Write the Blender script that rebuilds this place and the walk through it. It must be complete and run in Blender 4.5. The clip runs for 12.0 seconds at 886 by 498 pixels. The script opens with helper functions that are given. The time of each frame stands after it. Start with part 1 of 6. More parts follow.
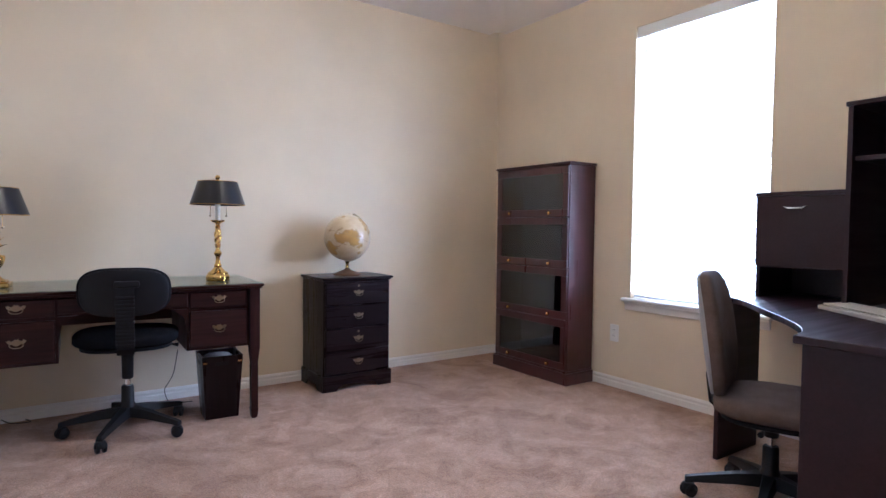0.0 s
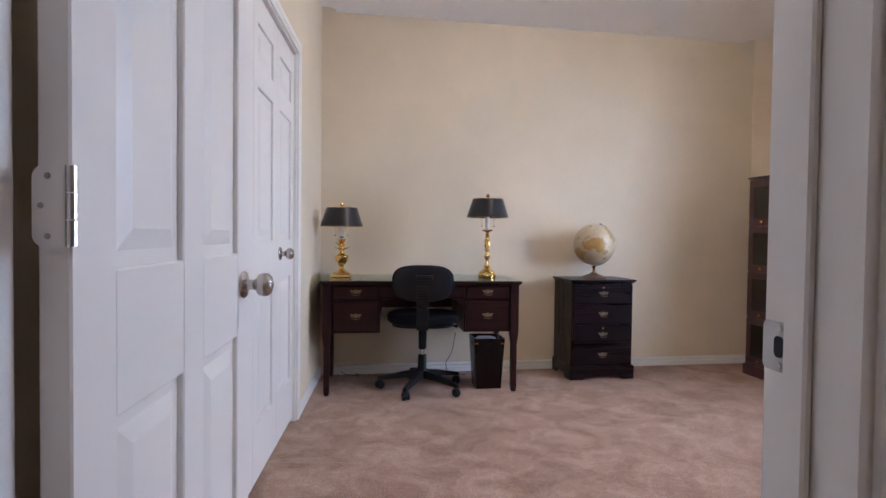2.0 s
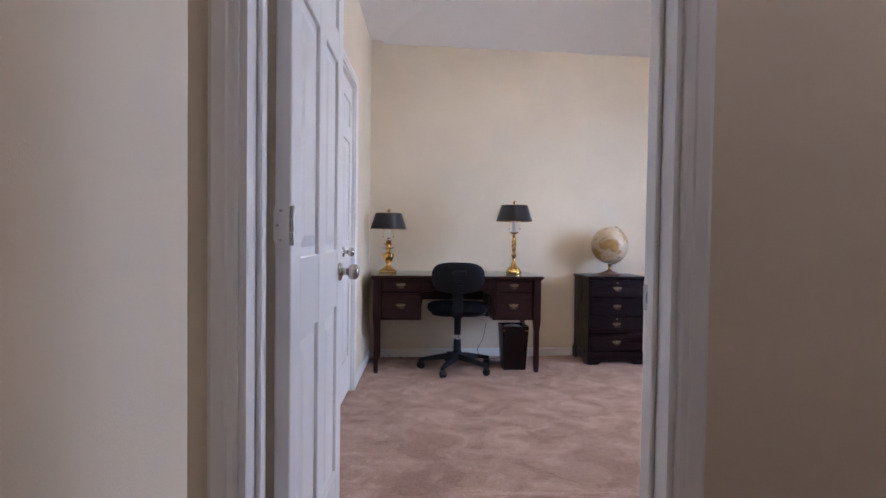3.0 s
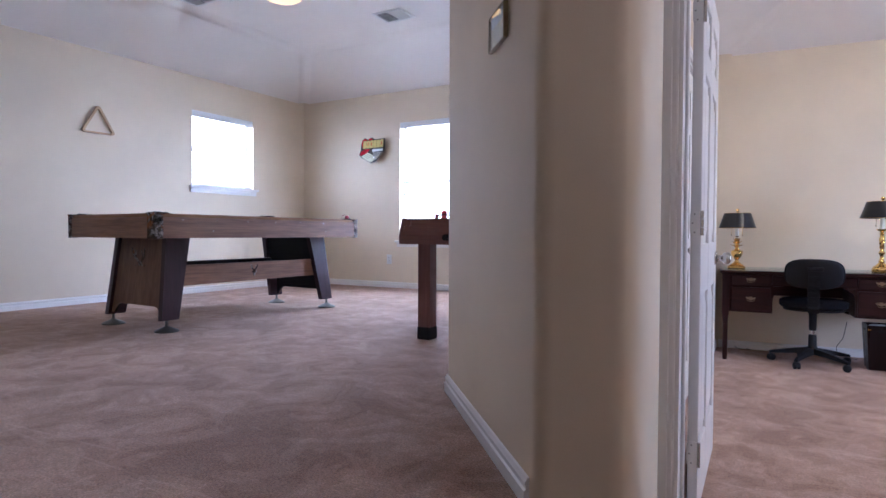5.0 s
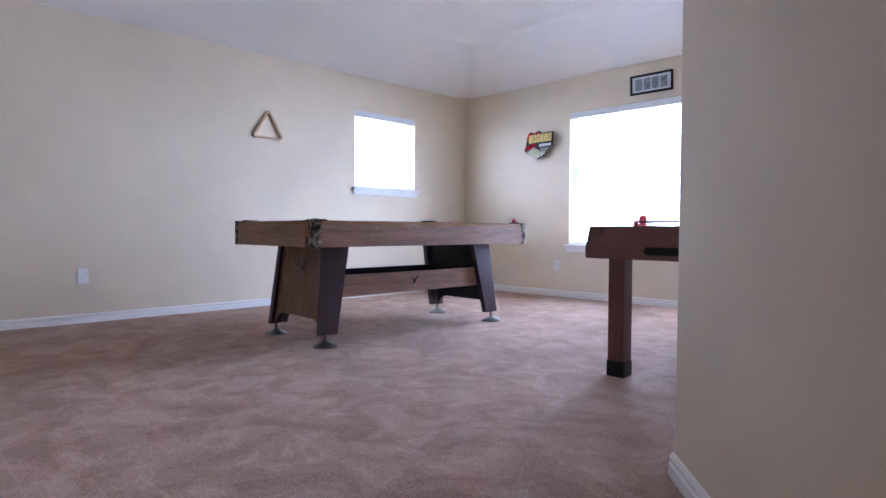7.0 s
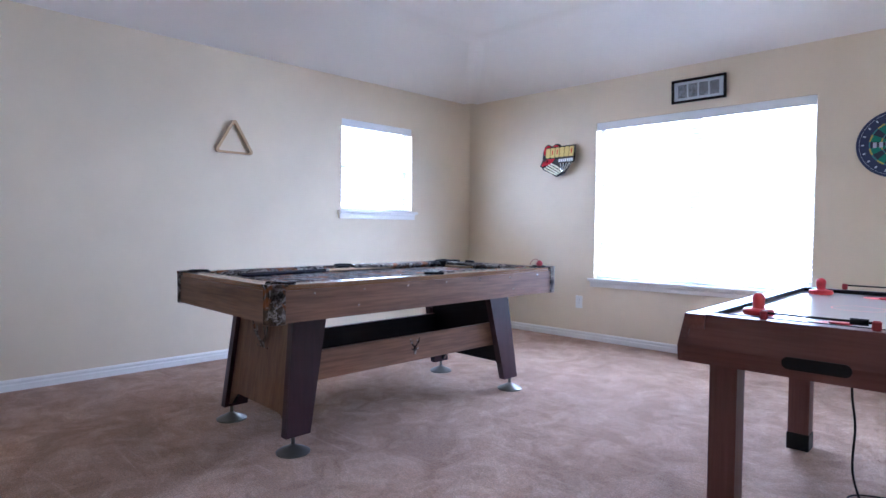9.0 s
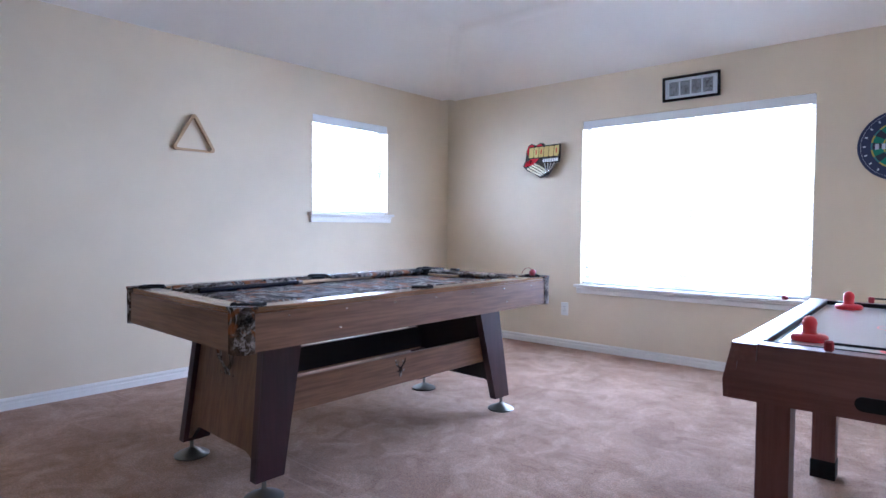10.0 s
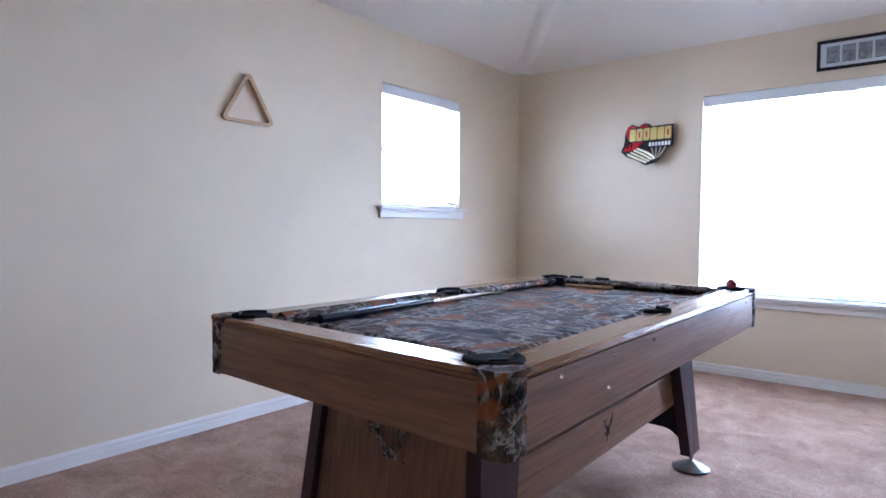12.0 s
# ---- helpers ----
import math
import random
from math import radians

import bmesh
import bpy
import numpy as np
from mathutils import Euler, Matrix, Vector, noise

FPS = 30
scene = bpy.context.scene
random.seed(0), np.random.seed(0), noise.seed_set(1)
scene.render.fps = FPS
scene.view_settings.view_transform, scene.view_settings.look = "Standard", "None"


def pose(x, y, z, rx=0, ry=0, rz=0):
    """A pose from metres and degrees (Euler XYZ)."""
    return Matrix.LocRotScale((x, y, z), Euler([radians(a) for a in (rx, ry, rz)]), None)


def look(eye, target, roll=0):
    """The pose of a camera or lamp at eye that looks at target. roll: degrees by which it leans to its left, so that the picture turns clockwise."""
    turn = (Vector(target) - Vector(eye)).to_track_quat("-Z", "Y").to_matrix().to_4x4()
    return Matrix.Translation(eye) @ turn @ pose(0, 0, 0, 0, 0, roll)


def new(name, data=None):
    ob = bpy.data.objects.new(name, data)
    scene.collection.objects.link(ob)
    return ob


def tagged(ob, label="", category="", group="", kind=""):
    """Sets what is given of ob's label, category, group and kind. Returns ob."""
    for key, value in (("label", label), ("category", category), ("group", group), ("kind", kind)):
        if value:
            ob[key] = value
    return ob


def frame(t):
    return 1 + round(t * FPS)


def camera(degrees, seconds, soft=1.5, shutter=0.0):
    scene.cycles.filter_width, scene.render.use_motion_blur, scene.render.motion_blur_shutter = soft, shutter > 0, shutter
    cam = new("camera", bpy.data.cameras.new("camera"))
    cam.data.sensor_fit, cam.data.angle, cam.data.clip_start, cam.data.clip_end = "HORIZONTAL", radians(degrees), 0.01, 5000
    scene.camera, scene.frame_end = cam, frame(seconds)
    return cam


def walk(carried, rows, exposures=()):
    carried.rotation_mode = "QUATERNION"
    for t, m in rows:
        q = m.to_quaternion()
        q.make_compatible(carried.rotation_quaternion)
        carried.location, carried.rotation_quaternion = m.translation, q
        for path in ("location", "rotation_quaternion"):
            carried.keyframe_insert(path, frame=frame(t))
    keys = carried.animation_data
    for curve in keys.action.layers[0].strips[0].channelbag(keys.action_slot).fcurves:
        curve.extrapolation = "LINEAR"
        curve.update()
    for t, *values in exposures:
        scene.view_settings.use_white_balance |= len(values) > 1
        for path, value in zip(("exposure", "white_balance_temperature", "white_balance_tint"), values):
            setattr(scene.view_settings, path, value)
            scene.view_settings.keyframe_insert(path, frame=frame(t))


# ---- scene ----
cam = camera(74.9, 12.0)
PATH = [
    (0, (0.651, 0.534, 1.057), (1.639, 2.271, 0.983), 0.7),
    (0.5, (0.621, 0.508, 1.066), (1.584, 2.26, 0.993), 0.6),
    (1, (0.602, 0.398, 1.065), (1.374, 2.242, 1.005), 0.3),
    (1.5, (0.552, 0.231, 1.055), (0.994, 2.181, 0.998), 0.5),
    (2, (0.515, -0.028, 1.052), (0.68, 1.964, 0.999), 0.7),
    (2.5, (0.483, -0.33, 1.056), (0.572, 1.667, 1.001), 0.8),
    (2.7, (0.472, -0.458, 1.059), (0.561, 1.540, 1.005), 0.8),
    (4.3, (0.46, -1.376, 1.076), (-0.144, 0.53, 1.025), 0.1),
    (4.5, (0.43, -1.452, 1.062), (-0.287, 0.415, 1.012), 0.0),
    (5, (0.366, -1.612, 1.036), (-0.608, 0.134, 0.983), 0.2),
    (5.5, (0.306, -1.666, 1.04), (-0.83, -0.022, 0.981), 0.3),
    (6, (0.211, -1.596, 1.042), (-1.046, -0.042, 0.981), 0.3),
    (6.5, (0.075, -1.406, 1.079), (-1.277, 0.066, 1.015), 0.4),
    (6.7, (0.013, -1.324, 1.087), (-1.374, 0.116, 1.024), 0.3),
    (8.3, (-0.622, -0.702, 1.279), (-2.033, 0.714, 1.207), 0.2),
    (8.5, (-0.702, -0.652, 1.301), (-2.104, 0.772, 1.232), 0.4),
    (9, (-0.838, -0.566, 1.391), (-2.218, 0.881, 1.322), 0.5),
    (9.5, (-0.953, -0.504, 1.446), (-2.274, 0.995, 1.375), 0.5),
    (10, (-1.137, -0.406, 1.436), (-2.431, 1.117, 1.363), 0.4),
    (10.5, (-1.368, -0.342, 1.425), (-2.656, 1.187, 1.352), 0.4),
    (11, (-1.686, -0.31, 1.412), (-2.968, 1.223, 1.341), 0.5),
    (11.5, (-2.0, -0.27, 1.396), (-3.277, 1.268, 1.327), 0.6),
    (12, (-2.385, -0.240, 1.416), (-3.680, 1.429, 1.336), 0.4),
]
walk(cam, [(t, look(eye, target, roll)) for t, eye, target, roll in PATH], [(0.0, 0.23, 4850, 19), (1.0, 0.23, 4780, 18.3), (1.5, 0.12, 5150, 18.8), (2.7, 0.05, 4950, 20), (4.5, 0.27, 4850, 23.5), (6.0, 0.36, 4800, 24.5), (6.6, 0.42, 4800, 23.5), (8.5, 0.33, 4700, 20.5), (12.0, 0.31, 4800, 19.5)])

# ---- plan: z = 0 is the carpet of office and landing, GZ that of the games room, two steps up ----
GZ = 0.38
NORTH_O, EAST_O, WEST_O, SOUTH_O = 4.47, 3.46, -0.03, 0.61
NORTH_G, WEST_G, EAST_G, SOUTH_G = 4.22, -5.01, -0.78, -2.3
TOP_O, TOP_G, TOP_H = 2.65, 2.73, 2.65
# some walls are not quite square: the west wall of the games room, and the office's north and east walls with what stands along them
GAMES_W = pose(WEST_G, NORTH_G, 0, 0, 0, -2) @ pose(-WEST_G, -NORTH_G, 0)
OFFICE = pose(3.465, 4.58, 0, 0, 0, 5) @ pose(-EAST_O, -NORTH_O, 0)

# ---- world and lamps ----
world = bpy.data.worlds.new("sky")
scene.world = world
world.use_nodes = True
wn = world.node_tree
sky = wn.nodes.new("ShaderNodeTexSky")
sky.sky_type = 'NISHITA'
sky.sun_disc = False
sky.sun_elevation, sky.sun_rotation = radians(50), radians(160)
wn.links.new(sky.outputs[0], wn.nodes["Background"].inputs[0])
wn.nodes["Background"].inputs[1].default_value = 0.12


def area(name, m, w, h, power, colour=(1, 1, 1)):
    d = bpy.data.lights.new(name, 'AREA')
    d.shape, d.size, d.size_y, d.energy, d.color = 'RECTANGLE', w, h, power, colour
    ob = new(name, d)
    ob.matrix_world = m
    return ob


SKY = (0.84, 0.92, 1.0)
area("sky_light_east", OFFICE @ look((EAST_O + 0.24, 2.66, 1.45), (0, 2.66, 2.10)), 1.35, 2.1, 160, SKY)
area("sky_light_north", look((-2.63, NORTH_G + 0.24, 1.63), (-2.63, 0, 2.40)), 2.25, 1.85, 310, SKY)
area("sky_light_west", GAMES_W @ look((WEST_G - 0.24, 2.93, 1.94), (0, 2.93, 2.6)), 1.3, 1.3, 125, SKY)


# ---- materials ----
def mat(name, base=(0.5, 0.5, 0.5), rough=0.6, metal=0.0, spec=0.5, coat=0.0):
    m = bpy.data.materials.new(name)
    m.use_nodes = True
    p = m.node_tree.nodes["Principled BSDF"]
    p.inputs["Base Color"].default_value = (*base, 1)
    p.inputs["Roughness"].default_value = rough
    p.inputs["Metallic"].default_value = metal
    p.inputs["Specular IOR Level"].default_value = spec
    p.inputs["Coat Weight"].default_value = coat
    return m


def node(m, kind, **inputs):
    n = m.node_tree.nodes.new(kind)
    for k, v in inputs.items():
        n.inputs[k.replace("_", " ")].default_value = v
    return n


def wire(m, a, b):
    m.node_tree.links.new(a, b)


def shader(m):
    return m.node_tree.nodes["Principled BSDF"]


def coords(m, scale=(1, 1, 1), turn=(0, 0, 0), space="Object"):
    c = m.node_tree.nodes.new("ShaderNodeTexCoord")
    mp = node(m, "ShaderNodeMapping", Scale=scale, Rotation=turn)
    wire(m, c.outputs[space], mp.inputs["Vector"])
    return mp.outputs[0]


def world_coords(m, scale=(1, 1, 1), turn=(0, 0, 0)):
    g = m.node_tree.nodes.new("ShaderNodeNewGeometry")
    mp = node(m, "ShaderNodeMapping", Scale=scale, Rotation=turn)
    wire(m, g.outputs["Position"], mp.inputs["Vector"])
    return mp.outputs[0]


def noise_tex(m, vec, scale, detail=3.0, rough=0.55, distort=0.0):
    n = node(m, "ShaderNodeTexNoise", Scale=scale, Detail=detail, Roughness=rough, Distortion=distort)
    wire(m, vec, n.inputs["Vector"])
    return n.outputs["Fac"]


def ramp(m, fac, stops, smooth=False):
    r = m.node_tree.nodes.new("ShaderNodeValToRGB")
    if smooth:
        r.color_ramp.interpolation = 'EASE'
    e = r.color_ramp.elements
    while len(e) < len(stops):
        e.new(0.5)
    for el, (p, c) in zip(e, stops):
        el.position, el.color = p, (*c, 1) if len(c) == 3 else c
    wire(m, fac, r.inputs[0])
    return r.outputs[0]


def mix(m, fac, a, b, mode='MIX'):
    n = m.node_tree.nodes.new("ShaderNodeMix")
    n.data_type, n.blend_type = 'RGBA', mode
    for k, v in ((0, fac), (6, a), (7, b)):
        if isinstance(v, (int, float)):
            n.inputs[k].default_value = v
        elif isinstance(v, tuple):
            n.inputs[k].default_value = (*v, 1)
        else:
            wire(m, v, n.inputs[k])
    return n.outputs[2]


def bump(m, height, strength, distance):
    b = node(m, "ShaderNodeBump", Strength=strength, Distance=distance)
    wire(m, height, b.inputs["Height"])
    wire(m, b.outputs[0], shader(m).inputs["Normal"])
    return b


def paint_material(name, base, texture=0.35, scale=260, rough=0.75, spread=0.06):
    """Rolled wall paint: faint orange-peel relief, faint large blotches."""
    m = mat(name, base, rough, spec=0.3)
    v = world_coords(m)
    big = noise_tex(m, v, 1.3, 4)
    d = tuple(c * (1 - spread) for c in base)
    l = tuple(min(1, c * (1 + spread)) for c in base)
    wire(m, ramp(m, big, [(0.3, d), (0.7, l)]), shader(m).inputs["Base Color"])
    bump(m, noise_tex(m, v, scale, 3), texture, 0.0015)
    return m


def wood_material(name, dark, light, rough=0.35, along="x", scale=1.0, contrast=(0.3, 0.72), coat=0.0, space="Object"):
    """Grained wood, the grain running along one axis of the part."""
    m = mat(name, light, rough, coat=coat)
    st = {"x": (1.2, 22, 22), "y": (22, 1.2, 22), "z": (22, 22, 1.2)}[along]
    v = coords(m, tuple(c * scale for c in st), space=space)
    n1 = noise_tex(m, v, 1.0, 5, 0.6, 0.45)
    n2 = noise_tex(m, coords(m, tuple(c * scale * 5 for c in st), space=space), 1.0, 3)
    col = ramp(m, n1, [(contrast[0], dark), (contrast[1], light)])
    col = mix(m, 0.48, col, ramp(m, n2, [(0.37, dark), (0.62, light)]))
    wire(m, col, shader(m).inputs["Base Color"])
    rr = ramp(m, n1, [(0.3, (rough + 0.12,) * 3), (0.7, (max(0.05, rough - 0.05),) * 3)])
    wire(m, rr, shader(m).inputs["Roughness"])
    bump(m, n2, 0.08, 0.0006)
    return m


WALL = paint_material("wall_paint", (0.73, 0.620, 0.455))
CEIL = paint_material("ceiling_paint", (0.86, 0.815, 0.755), texture=0.6, scale=120, spread=0.03)
TRIM = paint_material("trim_gloss_white", (0.80, 0.77, 0.725), texture=0.05, scale=60, rough=0.35, spread=0.02)


def carpet_material():
    m = mat("carpet", (0.4, 0.27, 0.2), 0.95, spec=0.1)
    v = world_coords(m)
    # the pile lies one way or the other in patches with soft brushed edges
    nap = noise_tex(m, v, 3.4, 3, 0.5, 1.1)
    nap2 = noise_tex(m, world_coords(m, (1, 1, 1), (0, 0, -0.7)), 6.0, 3, 0.5, 0.9)
    broad = noise_tex(m, v, 0.9, 3, 0.5)
    tuft = noise_tex(m, v, 150, 2, 0.7)
    mid = noise_tex(m, v, 42, 3, 0.7)
    a = ramp(m, nap, [(0.435, (0.375, 0.226, 0.152)), (0.450, (0.470, 0.300, 0.208)), (0.545, (0.485, 0.311, 0.217)), (0.560, (0.580, 0.392, 0.284)), (0.70, (0.500, 0.322, 0.226))])
    b = ramp(m, nap2, [(0.425, (0.385, 0.234, 0.158)), (0.445, (0.475, 0.303, 0.212)), (0.56, (0.495, 0.318, 0.223)), (0.575, (0.585, 0.396, 0.288))])
    col = mix(m, ramp(m, broad, [(0.40, (0.25,) * 3), (0.60, (0.75,) * 3)]), a, b)
    col = mix(m, 0.5, col, ramp(m, broad, [(0.35, (0.86, 0.84, 0.84)), (0.65, (1.06, 1.06, 1.06))]), 'MULTIPLY')
    col = mix(m, 0.45, col, ramp(m, mid, [(0.32, (0.62,) * 3), (0.68, (1.12,) * 3)]), 'MULTIPLY')
    col = mix(m, 0.70, col, ramp(m, tuft, [(0.32, (0.42,) * 3), (0.66, (1.24,) * 3)]), 'MULTIPLY')
    # short light streaks left by the vacuum cleaner
    for turn, fine in ((0.55, 7.0), (1.25, 6.0), (-0.45, 8.0)):
        streak = noise_tex(m, world_coords(m, (0.28, fine * 0.6, 1), (0, 0, turn)), 1.6, 0, 0.4, 0.0)
        gate = ramp(m, noise_tex(m, world_coords(m, (1, 1, 1), (0, 0, turn)), 1.3, 2), [(0.54, (0, 0, 0)), (0.64, (0.32, 0.32, 0.32))])
        line = ramp(m, streak, [(0.488, (0, 0, 0)), (0.500, (1, 1, 1)), (0.516, (0, 0, 0))])
        col = mix(m, mix(m, 1.0, gate, line, 'MULTIPLY'), col, (0.68, 0.49, 0.38))
    wire(m, col, shader(m).inputs["Base Color"])
    shader(m).inputs["Sheen Weight"].default_value = 0.15
    bump(m, tuft, 0.9, 0.006)
    return m


CARPET = carpet_material()


# ---- mesh helpers ----
def mesh_of(bm, material, smooth=None):
    me = bpy.data.meshes.new("mesh")
    if smooth is not None:
        for f in bm.faces:
            f.smooth = True
    bm.to_mesh(me)
    bm.free()
    if smooth is not None:
        me.set_sharp_from_angle(angle=radians(smooth))
    for m in material if isinstance(material, (list, tuple)) else [material]:
        me.materials.append(m)
    return me


def thing(name, bm=None, material=None, label="", category="", group="", kind="", at=None, smooth=None):
    ob = new(name, mesh_of(bm, material, smooth) if bm else None)
    if at is not None:
        ob.matrix_world = at
    return tagged(ob, label, category, group, kind)


def part(name, bm, material, parent, label="", at=None, smooth=None):
    ob = new(name, bm if isinstance(bm, bpy.types.Mesh) else mesh_of(bm, material, smooth))
    ob.parent = parent
    if at is not None:
        ob.matrix_local = at
    if label:
        ob["label"] = label
    return ob


def add_box(bm, x0, x1, y0, y1, z0, z1, bevel=0.0, seg=1):
    m = Matrix.LocRotScale(((x0 + x1) / 2, (y0 + y1) / 2, (z0 + z1) / 2), None, (abs(x1 - x0), abs(y1 - y0), abs(z1 - z0)))
    r = bmesh.ops.create_cube(bm, size=1, matrix=m)
    if bevel:
        es = list({e for v in r["verts"] for e in v.link_edges})
        bmesh.ops.bevel(bm, geom=es, offset=bevel, segments=seg, affect='EDGES', profile=0.5)
    return bm


def box(x0, x1, y0, y1, z0, z1, bevel=0.0, seg=1):
    return add_box(bmesh.new(), x0, x1, y0, y1, z0, z1, bevel, seg)


def add_prism(bm, pts, z0, z1):
    """A plan polygon drawn up from z0 to z1."""
    lo = [bm.verts.new((x, y, z0)) for x, y in pts]
    hi = [bm.verts.new((x, y, z1)) for x, y in pts]
    n = len(pts)
    bm.faces.new(list(reversed(lo)))
    bm.faces.new(hi)
    for i in range(n):
        bm.faces.new((lo[i], lo[(i + 1) % n], hi[(i + 1) % n], hi[i]))
    bmesh.ops.recalc_face_normals(bm, faces=bm.faces[:])
    return bm


def prism(pts, z0, z1, m=None, bevel=0.0):
    bm = add_prism(bmesh.new(), pts, z0, z1)
    if bevel:
        bmesh.ops.bevel(bm, geom=bm.edges[:], offset=bevel, segments=1, affect='EDGES')
    if m is not None:
        bmesh.ops.transform(bm, matrix=m, verts=bm.verts[:])
    return bm


def lathe(profile, n=24, m=None, bm=None):
    """A turned solid: (radius, height) from bottom to top."""
    bm = bm or bmesh.new()
    rings = []
    for r, z in profile:
        if r < 1e-5:
            rings.append([bm.verts.new((0, 0, z))])
        else:
            rings.append([bm.verts.new((r * math.cos(2 * math.pi * i / n), r * math.sin(2 * math.pi * i / n), z)) for i in range(n)])
    made = [v for r in rings for v in r]
    for a, b in zip(rings, rings[1:]):
        for i in range(n):
            j = (i + 1) % n
            q = [a[i % len(a)], a[j % len(a)], b[j % len(b)], b[i % len(b)]]
            q = list(dict.fromkeys(q))
            if len(q) > 2:
                bm.faces.new(q)
    for ring, flip in ((rings[0], True), (rings[-1], False)):
        if len(ring) > 2:
            bm.faces.new(list(reversed(ring)) if flip else ring)
    if m is not None:
        bmesh.ops.transform(bm, matrix=m, verts=made)
    return bm


def tube(points, radius, n=8, bm=None, closed=False, smooth_steps=0):
    """A round bar along a line of points."""
    bm = bm or bmesh.new()
    P = [Vector(p) for p in points]
    if smooth_steps:
        Q = []
        k = len(P)
        for i in range(k if closed else k - 1):
            p0, p1, p2, p3 = (P[(i + d) % k] if closed else P[min(max(i + d, 0), k - 1)] for d in (-1, 0, 1, 2))
            for s in range(smooth_steps):
                u = s / smooth_steps
                Q.append(0.5 * (2 * p1 + (p2 - p0) * u + (2 * p0 - 5 * p1 + 4 * p2 - p3) * u * u + (3 * p1 - p0 - 3 * p2 + p3) * u ** 3))
        if not closed:
            Q.append(P[-1])
        P = Q
    rings = []
    side = None
    for i, p in enumerate(P):
        a = P[i - 1] if i or closed else p
        b = P[(i + 1) % len(P)] if i < len(P) - 1 or closed else p
        d = (b - a).normalized()
        if side is None:
            side = d.cross(Vector((0, 0, 1)) if abs(d.z) < 0.9 else Vector((1, 0, 0))).normalized()
        side = (side - d * side.dot(d)).normalized()
        up = d.cross(side)
        r = radius[i] if isinstance(radius, (list, tuple)) else radius
        rings.append([bm.verts.new(p + (side * math.cos(2 * math.pi * j / n) + up * math.sin(2 * math.pi * j / n)) * r) for j in range(n)])
    m = len(rings)
    for i in range(m if closed else m - 1):
        a, b = rings[i], rings[(i + 1) % m]
        for j in range(n):
            bm.faces.new((a[j], a[(j + 1) % n], b[(j + 1) % n], b[j]))
    if not closed:
        bm.faces.new(list(reversed(rings[0])))
        bm.faces.new(rings[-1])
    bmesh.ops.recalc_face_normals(bm, faces=bm.faces[:])
    return bm


def moved(bm, m):
    bmesh.ops.transform(bm, matrix=m, verts=bm.verts[:])
    return bm


def rounded(pts, radii, steps=6):
    """A plan polygon with some corners rounded (radius by corner index)."""
    out = []
    n = len(pts)
    for i, p in enumerate(pts):
        r = radii.get(i, 0)
        p = Vector(p)
        if not r:
            out.append(tuple(p))
            continue
        a, b = (Vector(pts[i - 1]) - p).normalized(), (Vector(pts[(i + 1) % n]) - p).normalized()
        half = a.angle(b) / 2
        t = r / math.tan(half)
        s, e = p + a * t, p + b * t
        c = p + (a + b).normalized() * (r / math.sin(half))
        a0 = math.atan2(*(s - c).yx)
        a1 = math.atan2(*(e - c).yx)
        while a1 - a0 > math.pi:
            a1 -= 2 * math.pi
        while a1 - a0 < -math.pi:
            a1 += 2 * math.pi
        out += [(c.x + r * math.cos(a0 + (a1 - a0) * k / steps), c.y + r * math.sin(a0 + (a1 - a0) * k / steps)) for k in range(steps + 1)]
    return out


def wall_with_hole(a0, a1, z0, z1, holes, t0, t1, axis):
    """A wall from a0 to a1 along an axis, t0 to t1 thick, with rectangular holes (a, b, lo, hi) through it."""
    bm = bmesh.new()
    cuts = sorted({a0, a1, *[h[0] for h in holes], *[h[1] for h in holes]})
    for p, q in zip(cuts, cuts[1:]):
        mid = (p + q) / 2
        spans = [(z0, z1)]
        for h in holes:
            if h[0] < mid < h[1]:
                spans = [(z0, h[2]), (h[3], z1)]
        for lo, hi in spans:
            if hi - lo > 1e-4:
                if axis == "x":
                    add_box(bm, p, q, t0, t1, lo, hi)
                else:
                    add_box(bm, t0, t1, p, q, lo, hi)
    bmesh.ops.remove_doubles(bm, verts=bm.verts[:], dist=1e-5)
    inner = [f for f in bm.faces if any(g is not f and (g.calc_center_median() - f.calc_center_median()).length < 1e-5 for v in f.verts for g in v.link_faces)]
    bmesh.ops.delete(bm, geom=inner, context='FACES')
    return bm


# ---- structure: floors ----
P1, P2, P3, P4 = (EAST_G, 0.49), (-0.09, -0.345), (0.085, -0.265), (0.082, 0.325)
CAP_NEAR, CAP_FAR = (-0.823, -1.154), (-0.92, -1.08)
SW = Vector((CAP_FAR[0] - CAP_NEAR[0], CAP_FAR[1] - CAP_NEAR[1]))
SW = Vector((-SW.y, SW.x)).normalized()
if SW.x > 0:
    SW = -SW
thing("floor_office", box(-0.75, EAST_O + 0.60, -3.3, NORTH_O + 0.3, -0.12, 0.0), CARPET, "dusty pink-beige cut-pile carpet with vacuum marks", "carpet", kind="structure")
far = Vector(CAP_FAR) + SW * 1.55
thing("floor_games_room", prism([(WEST_G - 0.35, SOUTH_G - 0.1), (far.x, SOUTH_G - 0.1), tuple(far), CAP_FAR, CAP_NEAR, P2, (P2[0] + 0.02, P2[1] + 0.08), (EAST_G + 0.05, P1[1] + 0.05), (EAST_G + 0.05, NORTH_G + 0.1), (WEST_G - 0.1, NORTH_G + 0.1)], -0.1, GZ), CARPET,
      "dusty pink-beige cut-pile carpet with vacuum marks", "carpet", kind="structure")
step_dir = Vector((P2[0] - CAP_NEAR[0], P2[1] - CAP_NEAR[1])).normalized()
out_dir = Vector((step_dir.y, -step_dir.x))
s0, s1 = Vector(CAP_NEAR), Vector(P2)
